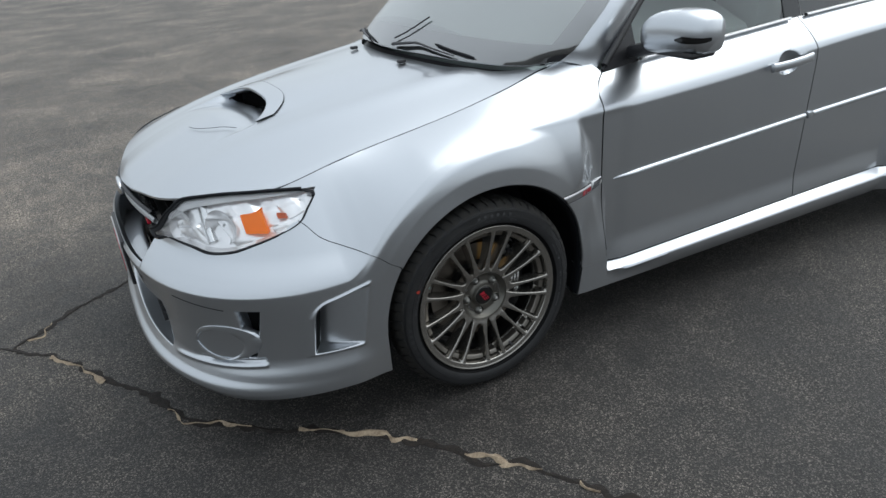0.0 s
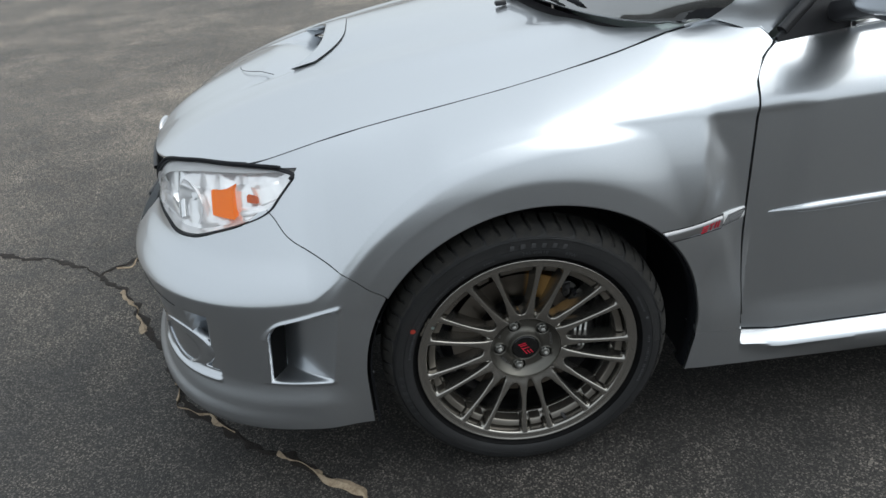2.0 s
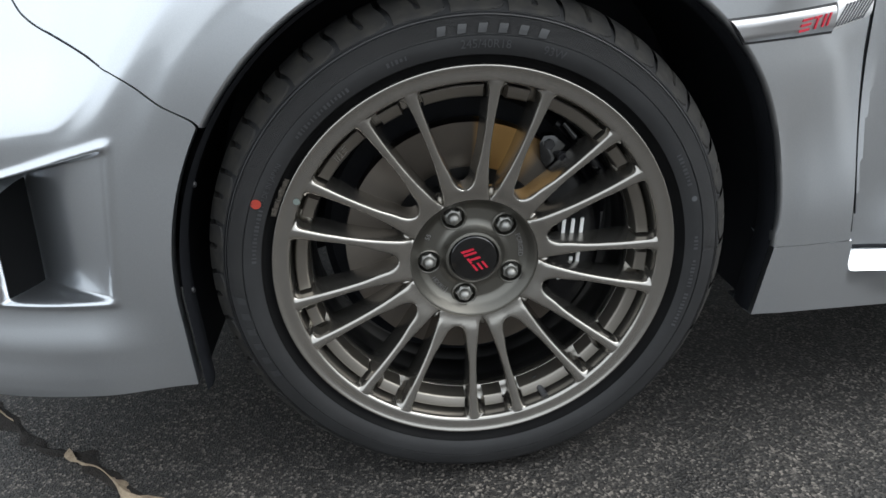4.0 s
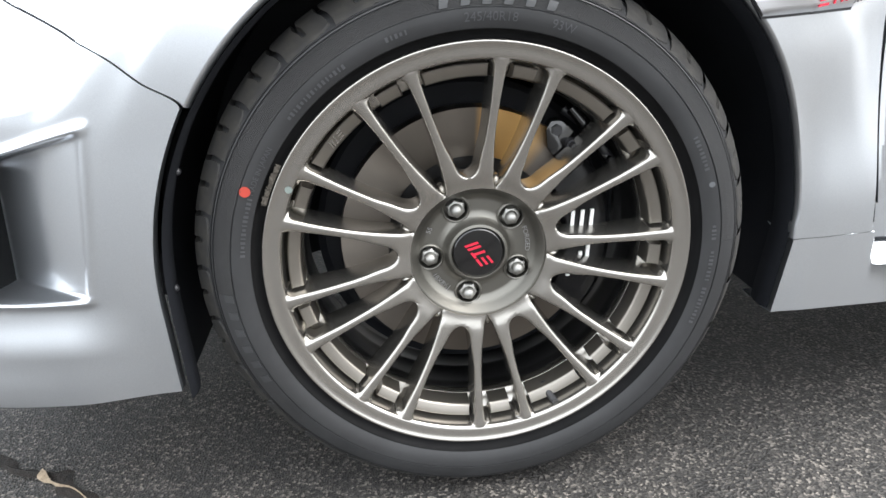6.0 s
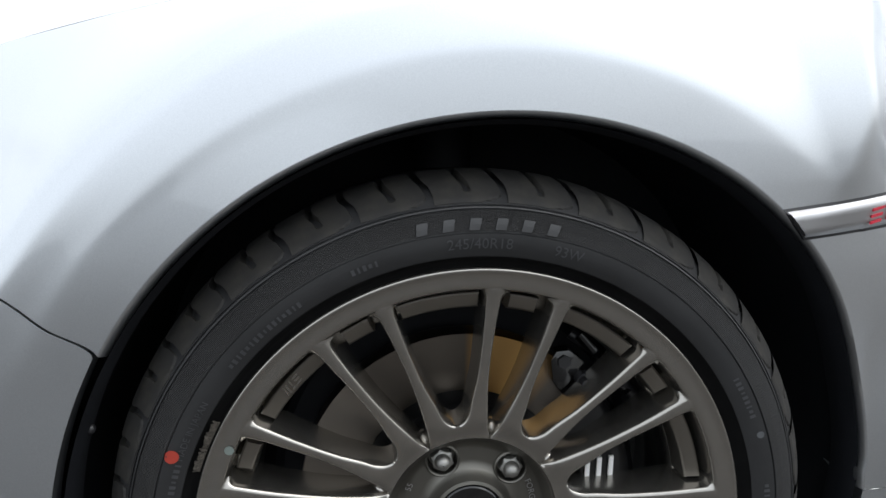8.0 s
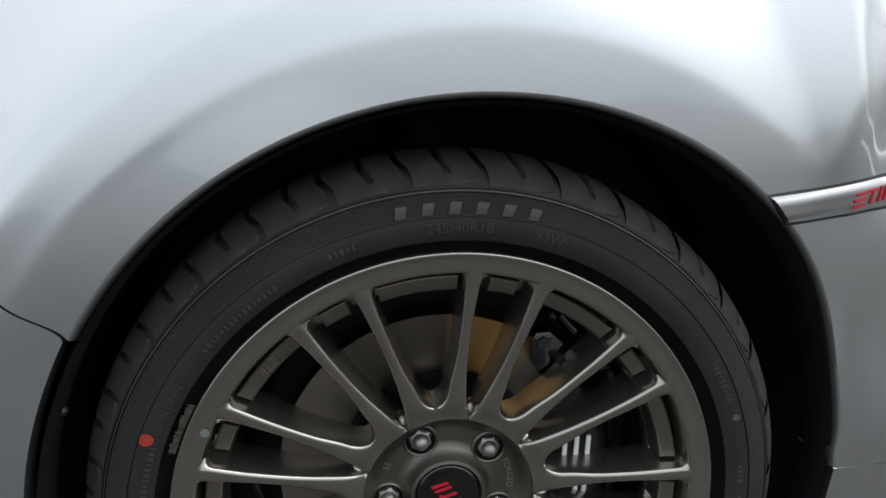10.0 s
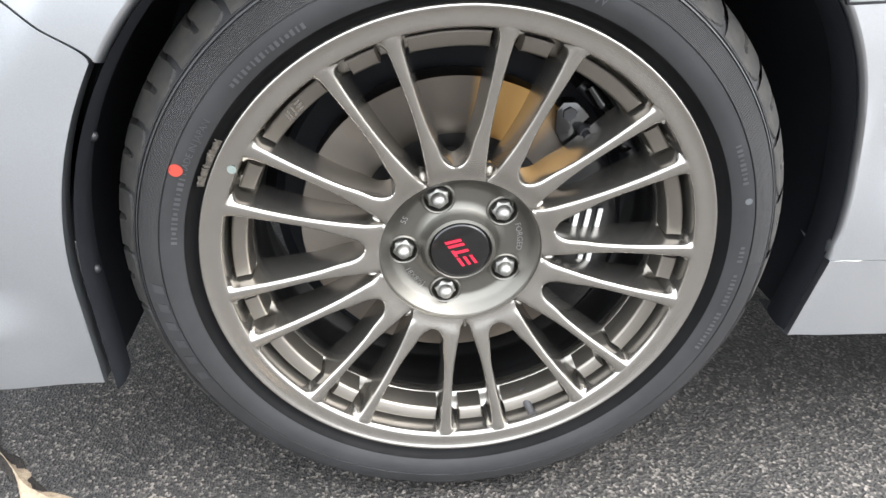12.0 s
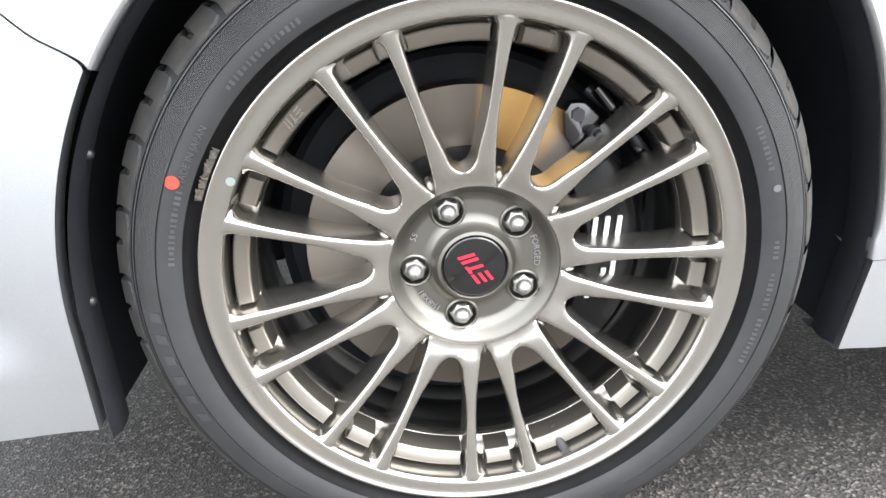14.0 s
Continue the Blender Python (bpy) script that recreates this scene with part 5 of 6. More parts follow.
def logo_strokes(bm, scale, y, thick, lean, spread=1.0):
    """A plain slanted mark of straight strokes, flat in x and z."""
    comb = [(-1.05 * spread, z, 0.95 * spread, 0.24) for z in (0.53, 0.0, -0.53)]
    bars = [(-0.05 * spread, 0.53, 0.70 * spread, 0.24), (0.02, -0.12, 0.26, 1.06), (0.75 * spread, 0.0, 0.26, 1.3), (1.22 * spread, 0.0, 0.26, 1.3)]
    for x, z, w, h in comb + bars:
        g = box(bm, (w * scale, thick, h * scale), ((x + lean * z) * scale, y, z * scale))
        for v in g["verts"]:
            v.co.x += lean * (v.co.z - z * scale)


def badge_y(x, z):
    """The strip spans the hollow behind the flare in a nearly straight line."""
    x = np.asarray(x, float)
    a, b = float(section(0.372, 0.577)), float(section(0.486, 0.584))
    chord = a + (x - 0.372) / 0.114 * (b - a) + 0.002 * np.sin(np.clip((x - 0.372) / 0.114, 0, 1) * np.pi)
    return np.where(x > 0.372, np.minimum(section(x, z), chord), section(x, z))


def wing_badge():
    """Satin strip from the arch to the door, with a red mark and a ribbed tail."""
    for near in (True, False):
        fix = (lambda me: me) if near else mirrored
        host = fender if near else far_fender
        u, a = np.meshgrid(np.linspace(0, 1, 50), np.linspace(0, 1, 9), indexing="ij")
        x = 0.287 + u * (0.430 - 0.287) + (1 - a) * 0.02 * (1 - u)
        zc = 0.576 + (x - 0.287) * 0.008
        z = zc + (a - 0.5) * (0.026 + 0.004 * u)
        y = badge_y(x, z) - 0.0055 * np.clip(4 * np.minimum(a, 1 - a), 0, 1) ** 0.5
        strip = place("wing_badge", fix(tidy(grid_mesh("wing_badge", np.stack([x, y, z], -1), 0.007))), BADGE, host, "satin metal side strip")
        a2 = -0.075 + a * 1.15
        xb = 0.285 + u * (0.431 - 0.285) + (1 - a2) * 0.02 * (1 - u)
        zb = zc + (a2 - 0.5) * (0.026 + 0.004 * u)
        yb = badge_y(xb, zb) - 0.0016 * np.clip(6 * np.minimum(a, 1 - a), 0, 1)
        place("badge_gasket", fix(tidy(grid_mesh("badge_gasket", np.stack([xb, yb, zb], -1), 0.004))), TRIM, strip, "thin black gasket")
        x = 0.432 + u * (0.484 - 0.432)
        z = 0.5790 + u * 0.008 + (a - 0.5) * (0.032 - 0.006 * u)
        y = badge_y(x, z) - 0.004 * np.clip(4 * np.minimum(a, 1 - a), 0, 1) ** 0.5
        tail = place("badge_tail", fix(tidy(grid_mesh("badge_tail", np.stack([x, y, z], -1), 0.007))), FOIL, strip, "ribbed bright tail")
        for k in range(9):
            q, w = np.meshgrid(np.linspace(-0.5, 0.5, 9), np.linspace(-0.5, 0.5, 3), indexing="ij")
            xr = 0.4375 + k * 0.0050 + q * 0.0150 + w * 0.0019
            zr = 0.5795 + k * 0.0008 + q * 0.0245
            yr = badge_y(xr, zr) - 0.0052
            place("badge_rib", fix(tidy(grid_mesh("badge_rib", np.stack([xr, yr, zr], -1), 0.003))), RIB_GREY, tail, "dark slanting rib")
        # red mark: plain slanted strokes
        bm = bmesh.new()
        logo_strokes(bm, 0.0104, 0.0, 0.0012, 0.4, 1.55)
        yk = float(badge_y(0.400, 0.577)) - 0.0062
        slope = math.atan2(float(badge_y(0.42, 0.577)) - float(badge_y(0.384, 0.577)), 0.036)
        bmesh.ops.transform(bm, matrix=Matrix.Translation((0.400, yk, 0.5765)) @ Matrix.Rotation(slope, 4, "Z") @ Matrix.Rotation(radians(-4), 4, "Y"), verts=bm.verts)
        r = part("badge_mark", bm, RED, strip, "plain red logo strokes")
        if not near:
            r.data = mirrored(r.data)


wing_badge()


def wheel_house():
    """Black liners over the wheels, and the floor pan."""
    for cx in (ARCH_X, ARCH_X + REAR):
        for far in (False, True):
            th = np.linspace(-32, 212, 90)[:, None]
            r = ARCH_R - 0.006 + 0.0 * th
            yy = np.array([0.0, 0.012, 0.025, 0.04, 0.05, 0.34, 0.36])[None, :]
            rr = r + np.array([0.0, -0.004, -0.004, -0.001, 0.012, 0.012, -0.25])[None, :]
            x, z = cx + rr * np.cos(np.radians(th)), ARCH_Z + rr * np.sin(np.radians(th))
            low = th * 0 + np.where((th < 0) | (th > 180), 1, 0)
            x = np.where(low > 0, cx + np.sign(np.cos(np.radians(th))) * rr, x)
            ring_x, ring_z = cx + ARCH_R * np.cos(np.radians(np.clip(th, 0, 180))), ARCH_Z + ARCH_R * np.sin(np.radians(np.clip(th, 0, 180)))
            edge = section(ring_x, ring_z) - 0.006
            P = np.stack([x - 0.17 * np.clip(0.30 - z, 0, 0.11) * (np.cos(np.radians(th)) > 0), edge + 0.012 + yy, np.maximum(z, 0.190)], -1)
            me = tidy(grid_mesh("wheel_liner", P))
            place("wheel_liner", mirrored(me) if far else me, LINER, car, "black plastic wheel housing")
    for name, size, at, bevel in (("floor_pan", (1.70, 1.5, 0.08), (1.31, MID, 0.21), 0.02), ("front_undertray", (0.46, 1.2, 0.08), (-0.58, MID, 0.23), 0.02), ("radiator", (0.36, 0.9, 0.36), (-0.52, MID, 0.46), 0.05), ("engine", (0.9, 0.9, 0.46), (0.02, MID, 0.46), 0.02), ("rear_axle_tray", (0.86, 1.0, 0.12), (2.62, MID, 0.30), 0.02), ("boot_floor", (0.5, 1.2, 0.5), (3.2, MID, 0.5), 0.05)):
        bm = bmesh.new()
        box(bm, size, at, bevel)
        part(name, bm, LINER, car, "black " + name.replace("_", " ") + " under the bodywork")
    # screws along the liner's edge
    for th in (157, 178):
        t = radians(th)
        bm = bmesh.new()
        rr = ARCH_R - 0.010
        bmesh.ops.create_uvsphere(bm, u_segments=10, v_segments=6, radius=0.0045, matrix=Matrix.Translation((ARCH_X + rr * math.cos(t), 0.012, ARCH_Z + rr * math.sin(t))))
        part("liner_screw", bm, TRIM, car, "black screw head")


wheel_house()

# ---- front wheel, axle along y, hub at the wheel's own origin ----


RIM_FACE = [(0.2462, 0.012), (0.2471, 0.004), (0.2471, -0.0008), (0.2466, -0.0024), (0.2456, -0.0032), (0.2444, -0.0032), (0.2430, -0.0024), (0.2412, -0.0014), (0.2380, -0.0006), (0.2335, 0.0000), (0.2300, 0.0005), (0.2284, 0.0012), (0.2272, 0.0026), (0.2265, 0.0046), (0.2261, 0.0080)]


def spoke_pair_mesh():
    """Two spokes that grow out of one foot at the hub: u runs out along their middle line, w away from it."""
    c20, s20 = math.cos(radians(20)), math.sin(radians(20))
    rim_y = curve([r for r, _ in RIM_FACE[:3:-1]], [y for _, y in RIM_FACE[:3:-1]])
    front = curve([0.079, 0.10, 0.13, 0.16, 0.19, 0.2125, 0.2195, 0.2245, 0.2280, 0.2305, 0.2330, 0.242], [0.0262, 0.0212, 0.0168, 0.0122, 0.0072, 0.0040, 0.0028, 0.0019, 0.0014, 0.0016, 0.0026, 0.0050])
    back_y = lambda r: np.interp(r, [0.079, 0.10, 0.15, 0.20, 0.230], [0.062, 0.058, 0.054, 0.054, 0.056])  # noqa: E731
    inn = curve([0.079, 0.083, 0.087, 0.092, 0.10, 0.115, 0.13, 0.16, 0.20, 0.22, 0.245], [0.0003, 0.0007, 0.0022, 0.0041, 0.0062, 0.0098, 0.0132, 0.0181, 0.0220, 0.0231, 0.0245])
    widen = curve([0.0963, 0.115, 0.139, 0.1606, 0.20, 0.228, 0.245], [0.0, 0.0040, 0.0122, 0.0178, 0.0260, 0.0311, 0.0345])
    foot = [(u, 0.0, 0) for u in (0.0815, 0.0850, 0.0885, 0.0915, 0.0935)]
    bend = [(0.0963 + 0.0135 * (1 - math.cos(f)), 0.0105 * math.sin(f) + float(widen(0.0963 + 0.0135 * (1 - math.cos(f)))), 1) for f in np.linspace(0, math.pi / 2, 11)]
    run = [(u, 0.0105 + float(widen(u)), 1) for u in list(np.linspace(0.1145, 0.206, 20)) + list(np.linspace(0.2075, 0.2205, 14)) + list(np.linspace(0.2222, 0.2415, 14))]
    line = foot + bend + run
    E2 = np.array([(u, w) for u, w, _ in line])
    edged = np.array([k for _, _, k in line])
    x2 = E2[:, 0] * c20 + E2[:, 1] * s20
    x1 = np.interp(x2, [0.0766, 0.0905, 0.105, 0.13, 0.3], [0.0815, 0.0895, 0.105, 0.13, 0.3])
    z1 = inn(x1)
    E1 = np.stack([x1 * c20 + z1 * s20, x1 * s20 - z1 * c20], -1)
    # where the spoke runs into the rim its flanks sweep out into fillets
    rad = np.hypot(*((E1 + E2) / 2).T)
    q = np.clip((rad - 0.2166) / 0.0098, 0, 1)
    sweep = 0.0080 * (1 - np.sqrt(1 - q**2)) * np.where(rad > 0.2266, 0.45, 1.0)
    across = (E1 - E2) / np.linalg.norm(E1 - E2, axis=1)[:, None]

    def normals(E, flip):
        d = np.gradient(E, axis=0)
        d /= np.linalg.norm(d, axis=1)[:, None]
        return np.stack([-d[:, 1], d[:, 0]], -1) * flip

    n2, n1 = normals(E2, 1), normals(E1, -1)
    rows = []
    for k in range(len(E2)):
        r = rad[k]
        fl = sweep[k] / 0.0080
        past = r > 0.2266
        e2 = 0.0021 * edged[k]
        e1 = 0.0021 * min(1.0, max(0.0, (x1[k] - 0.084) / 0.008))
        a, b = E1[k], E2[k]
        a1, a2, b1, b2 = a + n1[k] * e1 * 0.3, a + n1[k] * e1, b + n2[k] * e2 * 0.3, b + n2[k] * e2
        a0, b0 = a + across[k] * sweep[k], b - across[k] * sweep[k] * edged[k]
        a1, b1 = a1 + across[k] * sweep[k] * 0.45, b1 - across[k] * sweep[k] * 0.45 * edged[k]
        mid = [a2 + (b2 - a2) * f for f in (0.2, 0.5, 0.8)]
        pts = [a0, a1, a2] + mid + [b2, b1, b0]
        drop = [e1 * 1.6, e1 * 0.55, 0.0, -0.00025, -0.0004, -0.00025, 0.0, e2 * 0.55, e2 * 1.6]
        blend = [1.0, 0.55, 0.0, 0.0, 0.0, 0.0, 0.0, 0.55, 1.0]
        row = []
        for p, d, f in zip(pts, drop, blend):
            if k == 0:
                p = p * 0.0815 / np.linalg.norm(p)
            rr = float(np.hypot(*p))
            f = f * fl if not past else f
            low = float(rim_y(rr)) + (0.0006 if past else 0.0002)
            y = (float(front(rr)) + d) * (1 - f) + low * f
            row.append((p[0], y, p[1]))
        deep = float(back_y(r))
        w1 = (row[0][0], row[0][1] + 0.003 if past else deep, row[0][2] + (0.0 if past else 0.0012))
        w2 = (row[-1][0], row[-1][1] + 0.003 if past else deep, row[-1][2] - (0.0 if past or E2[k, 1] < 0.003 else 0.0012))
        rows.append([w1] + row + [w2])
    rows.insert(0, [(p[0], 0.062, p[2]) for p in rows[0]])
    P = np.array(rows)
    n, m = P.shape[:2]
    verts, faces = [], []
    for mirror in (1, -1):
        base = len(verts)
        verts += [(p[0], p[1], mirror * p[2]) for p in P.reshape(-1, 3)]
        for i in range(n - 1):
            for j in range(m - 1):
                if j == m - 2 and i <= len(foot):
                    continue
                f = (base + i * m + j, base + (i + 1) * m + j, base + (i + 1) * m + j + 1, base + i * m + j + 1)
                faces.append(f if mirror > 0 else f[::-1])
    return tidy(raw("forked_spoke", verts, faces))


def torus_text(radius, y, depth_sign=-1.0, inward=False):
    """Lays flat letters round the wheel at a radius: top of the letters away from the hub."""

    def make(angle):
        def f(co):
            a = radians(angle) - co[:, 0] / radius if not inward else radians(angle) + co[:, 0] / radius
            r = radius + (co[:, 1] if not inward else -co[:, 1])
            return np.stack([r * np.cos(a), y(r) + depth_sign * np.abs(co[:, 2]), r * np.sin(a)], -1)

        return f

    return make


TYRE = [(0.232, 0.016), (0.2395, 0.004), (0.2455, 0.0060), (0.2495, 0.0050), (0.2530, 0.0040), (0.2560, 0.0010), (0.2578, -0.0078), (0.264, -0.0108), (0.272, -0.0120), (0.2774, -0.0121), (0.2778, -0.0108), (0.2785, -0.0106), (0.2790, -0.0121), (0.286, -0.0110), (0.2935, -0.0086), (0.2964, -0.0072), (0.2967, -0.0050), (0.2974, -0.0046), (0.2978, -0.0064), (0.2990, -0.0056), (0.2993, -0.0034), (0.3000, -0.0030), (0.3004, -0.0044), (0.3025, -0.0010), (0.3060, 0.0035), (0.3120, 0.0120), (0.3165, 0.0230), (0.3190, 0.0400), (0.3200, 0.0800), (0.3200, 0.1500), (0.3190, 0.1800), (0.3120, 0.2080), (0.2950, 0.2240), (0.2700, 0.2300), (0.2500, 0.2200), (0.2320, 0.2050)]


def sidewall(r):
    t = np.array(TYRE[:25])
    return np.interp(r, t[:, 0], t[:, 1])


def lug_mesh(pitch):
    """One shoulder block of the tread: a curved groove at one end, a short notch half way along."""
    prof = curve([0, 0.14, 0.36, 0.6, 0.8, 0.9, 1.0], [0.3012, 0.3045, 0.3095, 0.3150, 0.3205, 0.3240, 0.3262]), curve([0, 0.14, 0.36, 0.6, 0.8, 0.9, 1.0], [-0.0032, -0.0008, 0.0052, 0.0120, 0.0205, 0.0320, 0.0600])
    skew = curve([0.0, 0.3, 0.6, 1.0], [0.0, 0.0, 0.006, 0.03])
    s = np.linspace(0, 1, 19)[:, None]
    u = np.linspace(0, 1, 41)[None, :]
    ang = u * pitch
    start = 0.014 + 0.075 * np.clip(1 - s / 0.30, 0, 1) ** 2.2
    h = step(0.0, 0.006, ang - start)
    notch = (ang - pitch * 0.50 - 0.012 * (1 - s)) / 0.0095
    h = h * (1 - step(0.42, 0.50, s) * np.clip(1 - notch**4, 0, 1))
    h = h * step(0.0, 0.05, s)
    r = prof[0](s) - 0.006 * (1 - h)
    y = prof[1](s) + 0.003 * (1 - h)
    a = ang + skew(s)
    return tidy(grid_mesh("tread_block", np.stack([r * np.cos(a), y + 0 * a, r * np.sin(a)], -1)))


def nut_mesh():
    bm = bmesh.new()
    rows = []
    for r, y, hexed in ((0.0122, 0.010, 0), (0.0122, 0.006, 0), (0.0108, 0.004, 1), (0.0108, -0.009, 1), (0.0092, -0.0105, 0), (0.0078, -0.0108, 0), (0.0074, -0.0150, 0), (0.0058, -0.0182, 0), (0.0032, -0.0200, 0), (0.0004, -0.0205, 0)):
        ring = []
        for k in range(24):
            a = k * math.pi / 12
            w = r
            if hexed:
                b = (a % (math.pi / 3)) - math.pi / 6
                w = r * math.cos(math.pi / 6) / math.cos(b) * 1.06
            ring.append(bm.verts.new((w * math.cos(a), y, w * math.sin(a))))
        rows.append(ring)
    for p, q in zip(rows, rows[1:]):
        for k in range(24):
            bm.faces.new((p[k], p[(k + 1) % 24], q[(k + 1) % 24], q[k]))
    bmesh.ops.recalc_face_normals(bm, faces=bm.faces)
    me = bpy.data.meshes.new("wheel_nut")
    bm.to_mesh(me)
    bm.free()
    return me


SPOKE_AT = 34.3  # degrees of the first spoke pair
NUT_AT = 40.6


def build_wheel():
    profile = RIM_FACE + [(0.2252, 0.0340), (0.2244, 0.0400), (0.2215, 0.0425), (0.2130, 0.0445), (0.2068, 0.0460), (0.2052, 0.0480), (0.2046, 0.0530), (0.2046, 0.0590), (0.2140, 0.062), (0.2330, 0.03)]
    wheel = revolve("wheel", profile, WHEEL, car, "gunmetal eighteen-spoke forged alloy wheel", 180, loop=True, sharp=50)
    revolve("rim_barrel", [(0.2050, 0.0575), (0.2030, 0.0640), (0.2026, 0.0700), (0.2034, 0.0740), (0.2040, 0.105), (0.2032, 0.109), (0.2042, 0.114), (0.2100, 0.150), (0.2094, 0.153), (0.2106, 0.157), (0.2230, 0.200), (0.2320, 0.206), (0.2330, 0.20), (0.2250, 0.19), (0.2150, 0.15), (0.2140, 0.064)], BARREL, wheel, "black inner barrel of the rim", 120, loop=True)
    hub_line = [(0.030, 0.050), (0.0305, 0.0335), (0.0325, 0.0305), (0.0355, 0.0315), (0.0375, 0.0375), (0.041, 0.0435), (0.050, 0.0465), (0.062, 0.0465), (0.070, 0.0425), (0.0765, 0.0345), (0.0795, 0.0305), (0.0812, 0.0300), (0.0816, 0.036), (0.0816, 0.060)]
    face = np.linspace(0.041, 0.0765, 32)
    dish = curve([0.0375, 0.041, 0.050, 0.062, 0.070, 0.0765, 0.0795], [0.0375, 0.0435, 0.0465, 0.0465, 0.0425, 0.0345, 0.0305])
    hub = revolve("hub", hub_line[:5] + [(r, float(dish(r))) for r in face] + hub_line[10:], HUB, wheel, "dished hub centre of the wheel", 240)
    bm = bmesh.new()
    bm.from_mesh(hub.data)
    nuts = [(0.05715 * math.cos(radians(NUT_AT + 72 * k)), 0.05715 * math.sin(radians(NUT_AT + 72 * k))) for k in range(5)]
    cut = [f for f in bm.faces if min(math.hypot(f.calc_center_median().x - a, f.calc_center_median().z - b) for a, b in nuts) < 0.0148]
    bmesh.ops.delete(bm, geom=cut, context="FACES")
    bm.to_mesh(hub.data)
    bm.free()
    twin = spoke_pair_mesh()
    twin.materials.append(WHEEL)
    for k in range(9):
        ob = place("forked_spoke", twin, None, wheel)
        ob.rotation_euler = (0, -radians(SPOKE_AT + 20 + 40 * k), 0)
    smooth_edges(ob, 60)
    # little bosses at the feet of each pair, and pocket walls beside the spokes
    bm = bmesh.new()
    bmesh.ops.create_uvsphere(bm, u_segments=14, v_segments=8, radius=1.0, matrix=Matrix.Translation((0.0905, 0.037, 0)) @ Matrix.Diagonal((0.008, 0.010, 0.0045, 1)))
    boss = part("spoke_boss", bm, WHEEL, wheel)
    boss.rotation_euler = (0, -radians(SPOKE_AT), 0)
    for k in range(1, 9):
        o = boss.copy()
        scene.collection.objects.link(o)
        o.rotation_euler = (0, -radians(SPOKE_AT + 40 * k), 0)
    # pads on the inner ledge, one in each window between spokes
    for half, offs in ((3.6, 0.0), (9.5, 20.0)):
        t = np.radians(np.linspace(-half, half, 17))[:, None]
        q = [(0.2212, 0.0430), (0.2212, 0.0205), (0.2208, 0.0187), (0.2194, 0.0180), (0.2090, 0.0208), (0.2074, 0.0220), (0.2066, 0.0242), (0.2056, 0.0560)]
        pr = np.array(q)[None]
        tip = 0.0012 / 0.21 / radians(half)
        shrink = 1 - np.array([0.0, 0.0, 0.3, 1.0, 1.0, 0.3, 0.0, 0.0])[None, :] * tip
        P = np.stack([pr[..., 0] * np.cos(t * shrink), pr[..., 1] + 0 * t, pr[..., 0] * np.sin(t * shrink)], -1)
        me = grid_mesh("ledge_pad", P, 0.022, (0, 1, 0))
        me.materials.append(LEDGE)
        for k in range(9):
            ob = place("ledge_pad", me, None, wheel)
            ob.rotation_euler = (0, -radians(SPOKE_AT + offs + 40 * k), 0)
    # nut seats and nuts
    seat = bmesh.new()
    rows = []
    for r, y in ((0.0172, 0.0475), (0.0168, 0.0440), (0.0155, 0.0430), (0.0142, 0.0440), (0.0135, 0.0490), (0.0125, 0.0560), (0.0002, 0.0565)):
        rows.append([seat.verts.new((r * math.cos(k * math.pi / 16), y, r * math.sin(k * math.pi / 16))) for k in range(32)])
    for p, q in zip(rows, rows[1:]):
        for k in range(32):
            seat.faces.new((p[k], p[(k + 1) % 32], q[(k + 1) % 32], q[k]))
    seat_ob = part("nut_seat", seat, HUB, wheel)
    nut = nut_mesh()
    nut.materials.append(STEEL)
    for k in range(5):
        a = radians(NUT_AT + 72 * k)
        p = Vector((0.05715 * math.cos(a), 0, 0.05715 * math.sin(a)))
        s = seat_ob if k == 0 else seat_ob.copy()
        if k:
            scene.collection.objects.link(s)
        s.location = p
        n = place("wheel_nut", nut, None, wheel, "bright steel wheel nut")
        n.location = p + Vector((0, 0.0535, 0))
        n.rotation_euler = (0, 0.4 * k, 0)
        smooth_edges(n, 40)
    revolve("centre_cap", [(0.0302, 0.036), (0.0300, 0.0318), (0.0288, 0.0308), (0.015, 0.0300), (0.0004, 0.0298)], GLOSS, wheel, "gloss black centre cap with a red mark", 64)
    bm = bmesh.new()
    logo_strokes(bm, 0.0118, 0.0, 0.0008, 0.35)
    bmesh.ops.transform(bm, matrix=Matrix.Translation((0, 0.0292, 0)) @ Matrix.Rotation(radians(237), 4, "Y"), verts=bm.verts)
    part("cap_mark", bm, RED, wheel, "plain red logo strokes", smooth=False)
    # lettering cast into the hub
    t = torus_text(0.0625, lambda r: 0.0462 + 0 * r)
    lettering("hub_lettering", "FORGED", 0.0085, 0.0012, t(6), BRIGHT, wheel, "cast letters")
    t2 = torus_text(0.0600, lambda r: 0.0462 + 0 * r, inward=True)
    lettering("hub_lettering", "18X8½J", 0.0085, 0.0012, t2(220), BRIGHT, wheel, "cast letters")
    lettering("hub_lettering", "55", 0.0085, 0.0012, t(152), BRIGHT, wheel, "cast letters")
    # valve
    v = tube("valve_stem", [(0.0790, 0.034, -0.1985), (0.0795, 0.027, -0.2000), (0.0825, 0.018, -0.2040), (0.0858, 0.008, -0.2070)], [0.0085, 0.0070, 0.0048, 0.0046], TRIM, wheel, "black rubber valve with cap")
    # small cast mark on one ledge
    bm = bmesh.new()
    logo_strokes(bm, 0.0065, 0.0, 0.0010, 0.3)
    m = Matrix.Rotation(-radians(134.0), 4, "Y") @ Matrix.Translation((0.2142, 0.0190, 0)) @ Matrix.Rotation(radians(-15), 4, "Z") @ Matrix.Rotation(radians(-92), 4, "Y")
    bmesh.ops.transform(bm, matrix=m, verts=bm.verts)
    part("ledge_mark", bm, WHEEL, wheel, "small cast mark", smooth=False)

